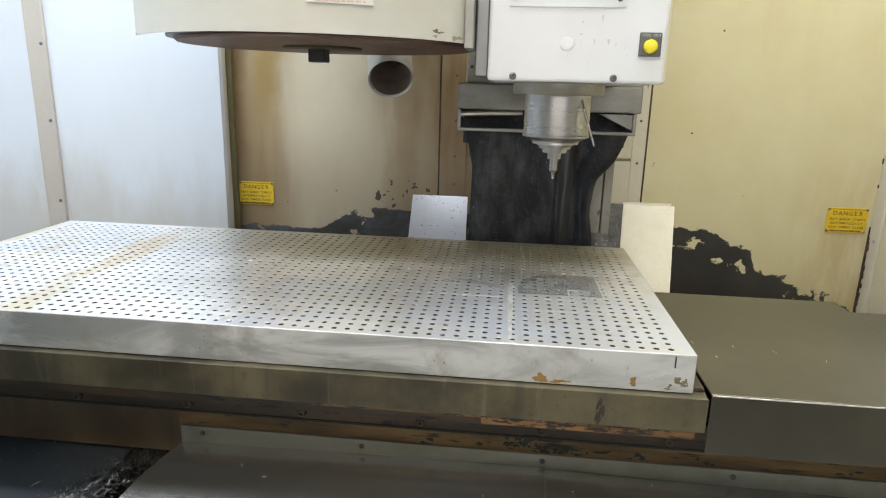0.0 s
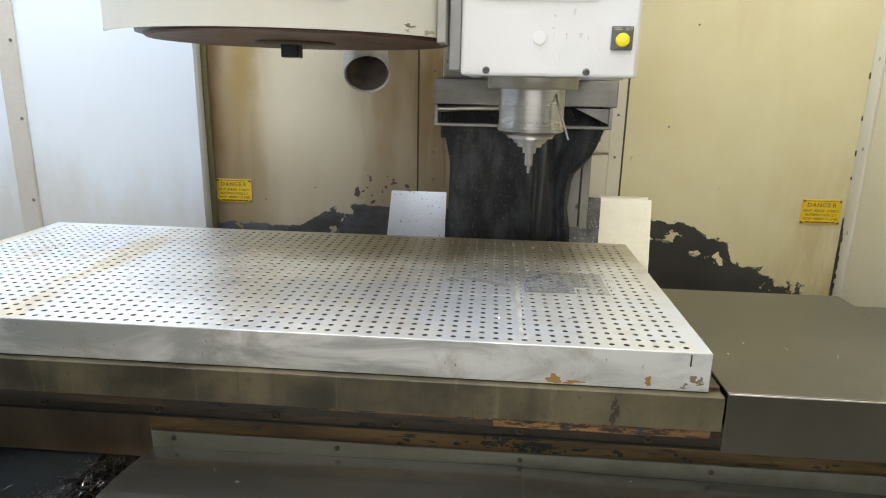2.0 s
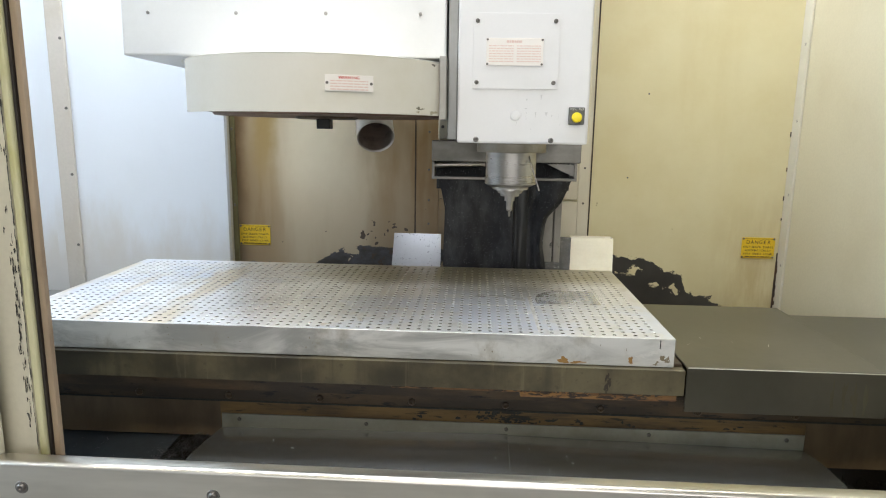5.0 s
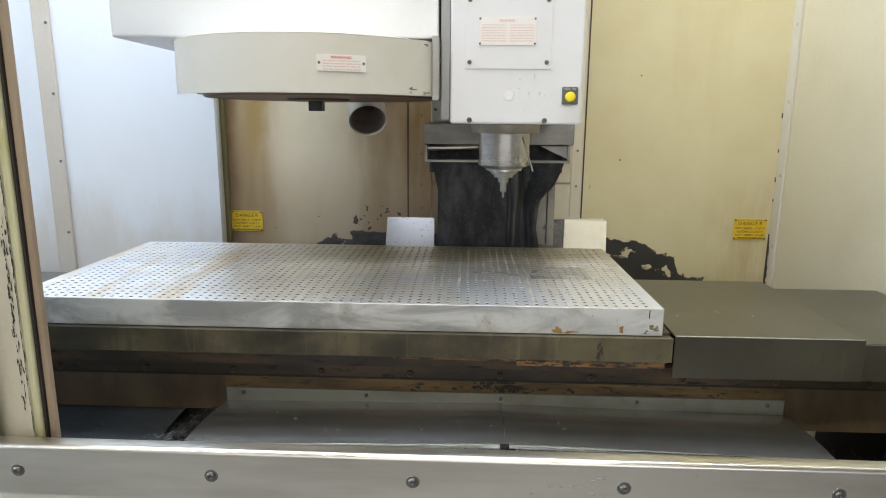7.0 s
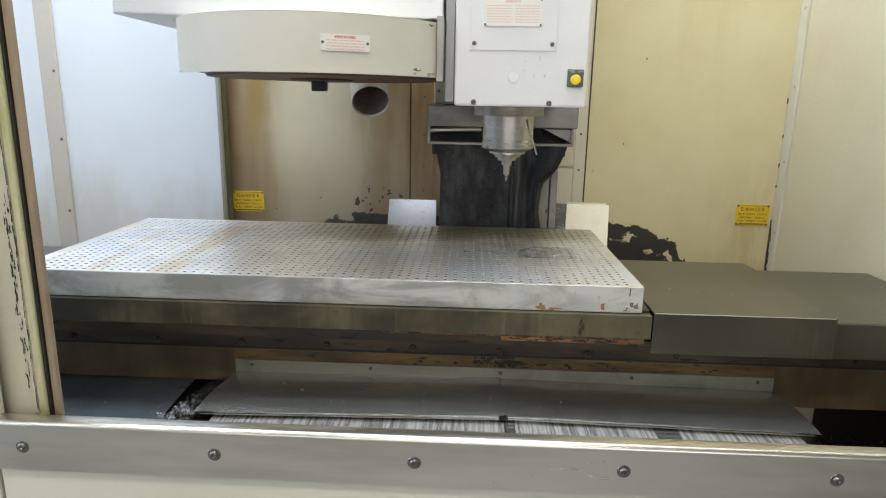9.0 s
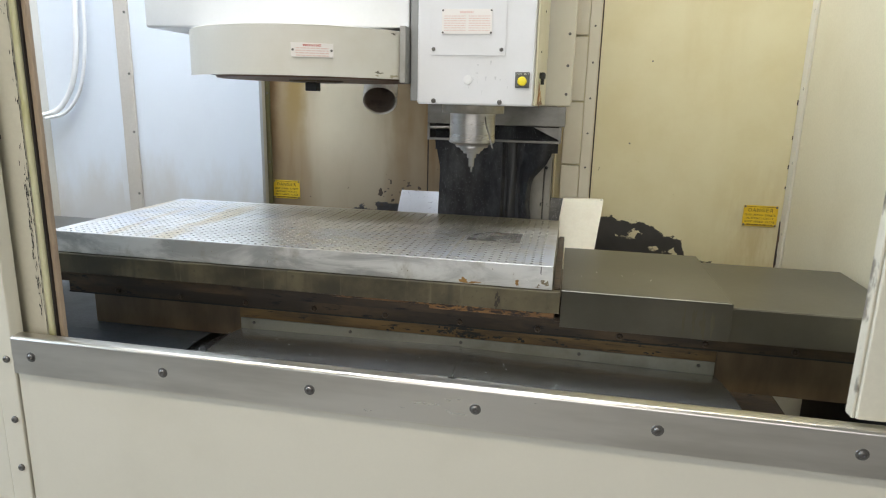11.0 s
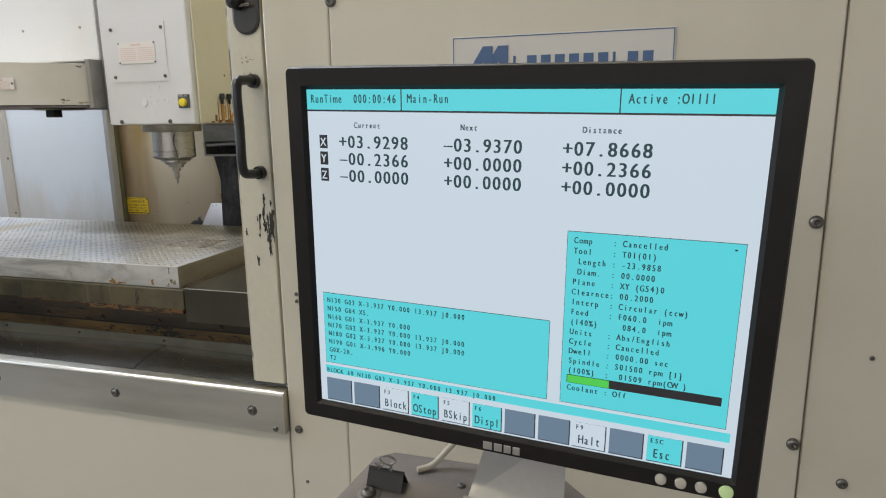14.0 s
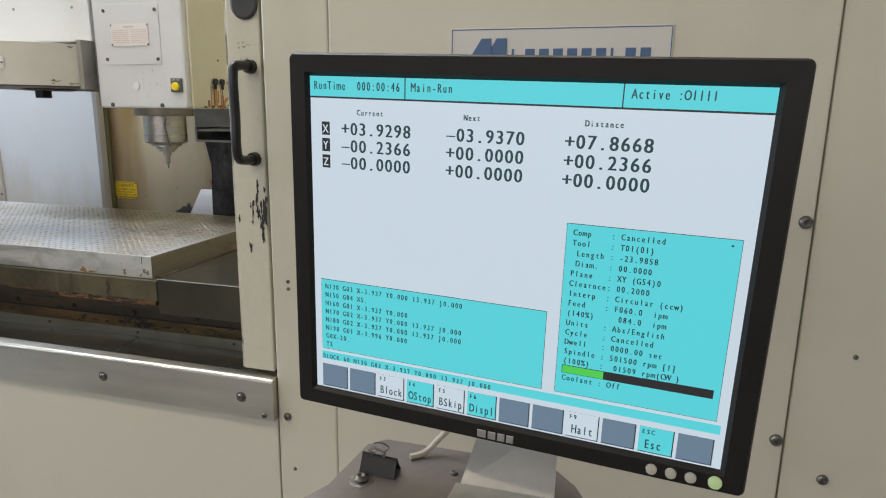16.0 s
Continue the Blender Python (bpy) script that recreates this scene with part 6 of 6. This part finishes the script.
patch(0.6460, 0.7755, 0.7370, 0.7970, S_GREEN, 4)
patch(0.958, 0.380, 0.963, 0.384, S_BLACK, 4)
SOFTKEYS = [("", "", S_GREY), ("", "", S_GREY), ("F3", "Block", S_WHITE), ("F4", "OStop", S_CYAN), ("F5", "BSkip", S_WHITE), ("F6", "Displ", S_CYAN), ("", "", S_GREY), ("", "", S_GREY), ("F9", "Halt", S_WHITE), ("", "", S_GREY), ("ESC", "Esc", S_CYAN), ("", "", S_GREY)]
for k, (small, large, mk) in enumerate(SOFTKEYS):
    u = 0.0188 + 0.0808 * k
    patch(u, 0.9165, u + 0.0735, 0.9945, S_BLACK, 1)
    patch(u, 0.9165, u + 0.0710, 0.9915, mk, 2)
    if small:
        say(small, u + 0.004, 0.9365, 0.0101, 0.0140, squeeze=0.75)
        say(large, u + 0.006 + (0.006 if len(large) < 5 else 0), 0.9805, 0.0125, 0.028, squeeze=0.60)
SILVER = plain("silver_print", (0.42, 0.41, 0.39), 0.35, 0.6)
for k, (du, w) in enumerate(((0.0, 0.007), (0.0085, 0.006), (0.0160, 0.0055), (0.0228, 0.0055))):
    part("emblem_block", box(-0.0155 + 1.1 * du, -0.0155 + 1.1 * (du + w), -0.0098, -0.0088, B - 0.0138, B - 0.0070, 0.0005), SILVER, mon)
for k in range(3):
    part("push_button", lathe([(0.0042, 0), (0.0040, 0.002), (0.002, 0.0028)], 16, pose(0.1235 + 0.0140 * k, -0.0088, B - 0.0090, 90, 0, 0)), plain("pale_button", (0.5, 0.47, 0.4), 0.4), mon, "", True)
part("power_button", lathe([(0.0050, 0), (0.0048, 0.002), (0.002, 0.0028)], 16, pose(0.1684, -0.0088, B - 0.0088, 90, 0, 0)), plain("green_button", (0.45, 0.6, 0.3), 0.4, 0, 0.3), mon, "", True)

stand = thing("control_pendant", (1.66, -0.42, 0), "dark grey steel control pendant box on a post", "pendant")
PEND = surface("pendant_steel", (0.27, 0.240, 0.225), (0.17, 0.150, 0.140), 0.38, 0.5, 5, 120, 0.06)
part("top_plate", plate([(1.49, -0.74, 1.262), (1.86, -0.74, 1.262), (1.768, -0.544, 1.262), (1.742, -0.515, 1.262), (1.576, -0.515, 1.262), (1.560, -0.530, 1.262), (1.553, -0.606, 1.262)], 0.02), PEND, stand)
part("box_body", box(1.58, 1.78, -0.72, -0.56, 0.85, 1.2415, 0.01), PEND, stand)
part("post", box(1.63, 1.71, -0.68, -0.60, 0.02, 0.8495, 0.006), PEND, stand)
part("foot", box(1.45, 1.90, -0.85, -0.42, 0.0, 0.0195, 0.004), PEND, stand)
bolt(stand, 1.657, -0.556, 1.262, 0.004, "z")
bolt(stand, 1.752, -0.600, 1.262, 0.004, "z")
arm = thing("monitor_bracket", (1.70, -0.56, 1.262), "bent bare steel bracket holding the monitor", "bracket")
BRS = surface("bracket_steel", (0.46, 0.45, 0.41), (0.38, 0.37, 0.33), 0.42, 0.6, 8, 120, 0.05)
part("foot_fold", plate([(1.660, -0.64, 1.2655), (1.745, -0.64, 1.2655), (1.742, -0.575, 1.2655), (1.664, -0.575, 1.2655)], 0.003), BRS, arm)
part("tongue", plate([(1.668, -0.575, 1.2656), (1.752, -0.575, 1.2656), (1.750, -0.538, 1.32), (1.682, -0.532, 1.32)], 0.003), BRS, arm)
part("riser", box(1.695, 1.715, -0.530, -0.52, 1.262, 1.40, 0.002), BLACK, arm)
part("vesa_block", box(1.66, 1.75, -0.552, -0.531, 1.40, 1.50, 0.004), BLACK, arm)
clipper = thing("binder_clip", (1.585, -0.555, 1.262), "black binder clip with wire handles", "binder clip")
bx, by, bz = 1.573, -0.575, 1.2625
CLIPBLACK = plain("clip_enamel", (0.006, 0.006, 0.006), 0.5)
bm = plate([(bx, by - 0.008, bz + 0.002), (bx + 0.034, by - 0.008, bz), (bx + 0.034, by, bz + 0.014), (bx, by, bz + 0.016)], 0.0012)
plate([(bx + 0.034, by + 0.012, bz), (bx, by + 0.012, bz + 0.002), (bx, by + 0.003, bz + 0.016), (bx + 0.034, by + 0.003, bz + 0.014)], 0.0012, bm)
part("clip_body", bm, CLIPBLACK, clipper)
part("spine", tube([(bx, by + 0.0015, bz + 0.016), (bx + 0.034, by + 0.0015, bz + 0.014)], 0.002, 8), CLIPBLACK, clipper)
for s in (-1, 1):
    yy = by + 0.0015
    part("wire_handle", tube(curve_points([(bx + 0.009, yy, bz + 0.016), (bx + 0.012, yy + s * 0.003, bz + 0.020), (bx + 0.008, yy + s * 0.005, bz + 0.024), (bx + 0.016, yy + s * 0.006, bz + 0.026), (bx + 0.024, yy + s * 0.005, bz + 0.023), (bx + 0.020, yy + s * 0.003, bz + 0.019), (bx + 0.023, yy, bz + 0.015)], 5), 0.0009, 6), STEEL, clipper, "", True)
cable = thing("monitor_cable", (1.612, -0.53, 1.262), "cream cable behind the monitor", "cable")
part("cord", tube(curve_points([(1.610, -0.545, 1.2650), (1.622, -0.535, 1.2665), (1.634, -0.525, 1.278), (1.649, -0.518, 1.300), (1.665, -0.512, 1.36)], 6), 0.0030, 8), plain("cream_cord", (0.58, 0.52, 0.40), 0.5), cable, "", True)
bolt(stand, 1.579, -0.592, 1.2635, 0.007, "z")
part("washer", lathe([(0.011, 0), (0.0105, 0.0015)], 20, pose(1.579, -0.592, 1.262)), STEEL, stand, "bright washer")


# ---- the table runs a full circle of 100 mm radius, the saddle follows across ----
def motions():
    table_rows, saddle_rows = [], []
    for k in range(65):
        t = k * 0.25
        a = radians(-13.25 + 20.27 * (t - 14.5))
        table_rows.append((t, -0.1 * math.cos(a), -0.1 * math.sin(a)))
    for ob in (fixture, table, cr, cl, on_plate, on_cover):
        p = ob.location.copy()
        walk(ob, [(t, pose(p.x + dx, p.y + dy, p.z)) for t, dx, dy in table_rows])
    for ob in (saddle, cr2, on_sheet):
        p = ob.location.copy()
        walk(ob, [(t, pose(p.x, p.y + dy, p.z)) for t, dx, dy in table_rows])
    p = tool.location.copy()
    walk(tool, [(k / FPS, pose(p.x, p.y, p.z, 0, 0, -60.0 * k)) for k in range(481)])


motions()
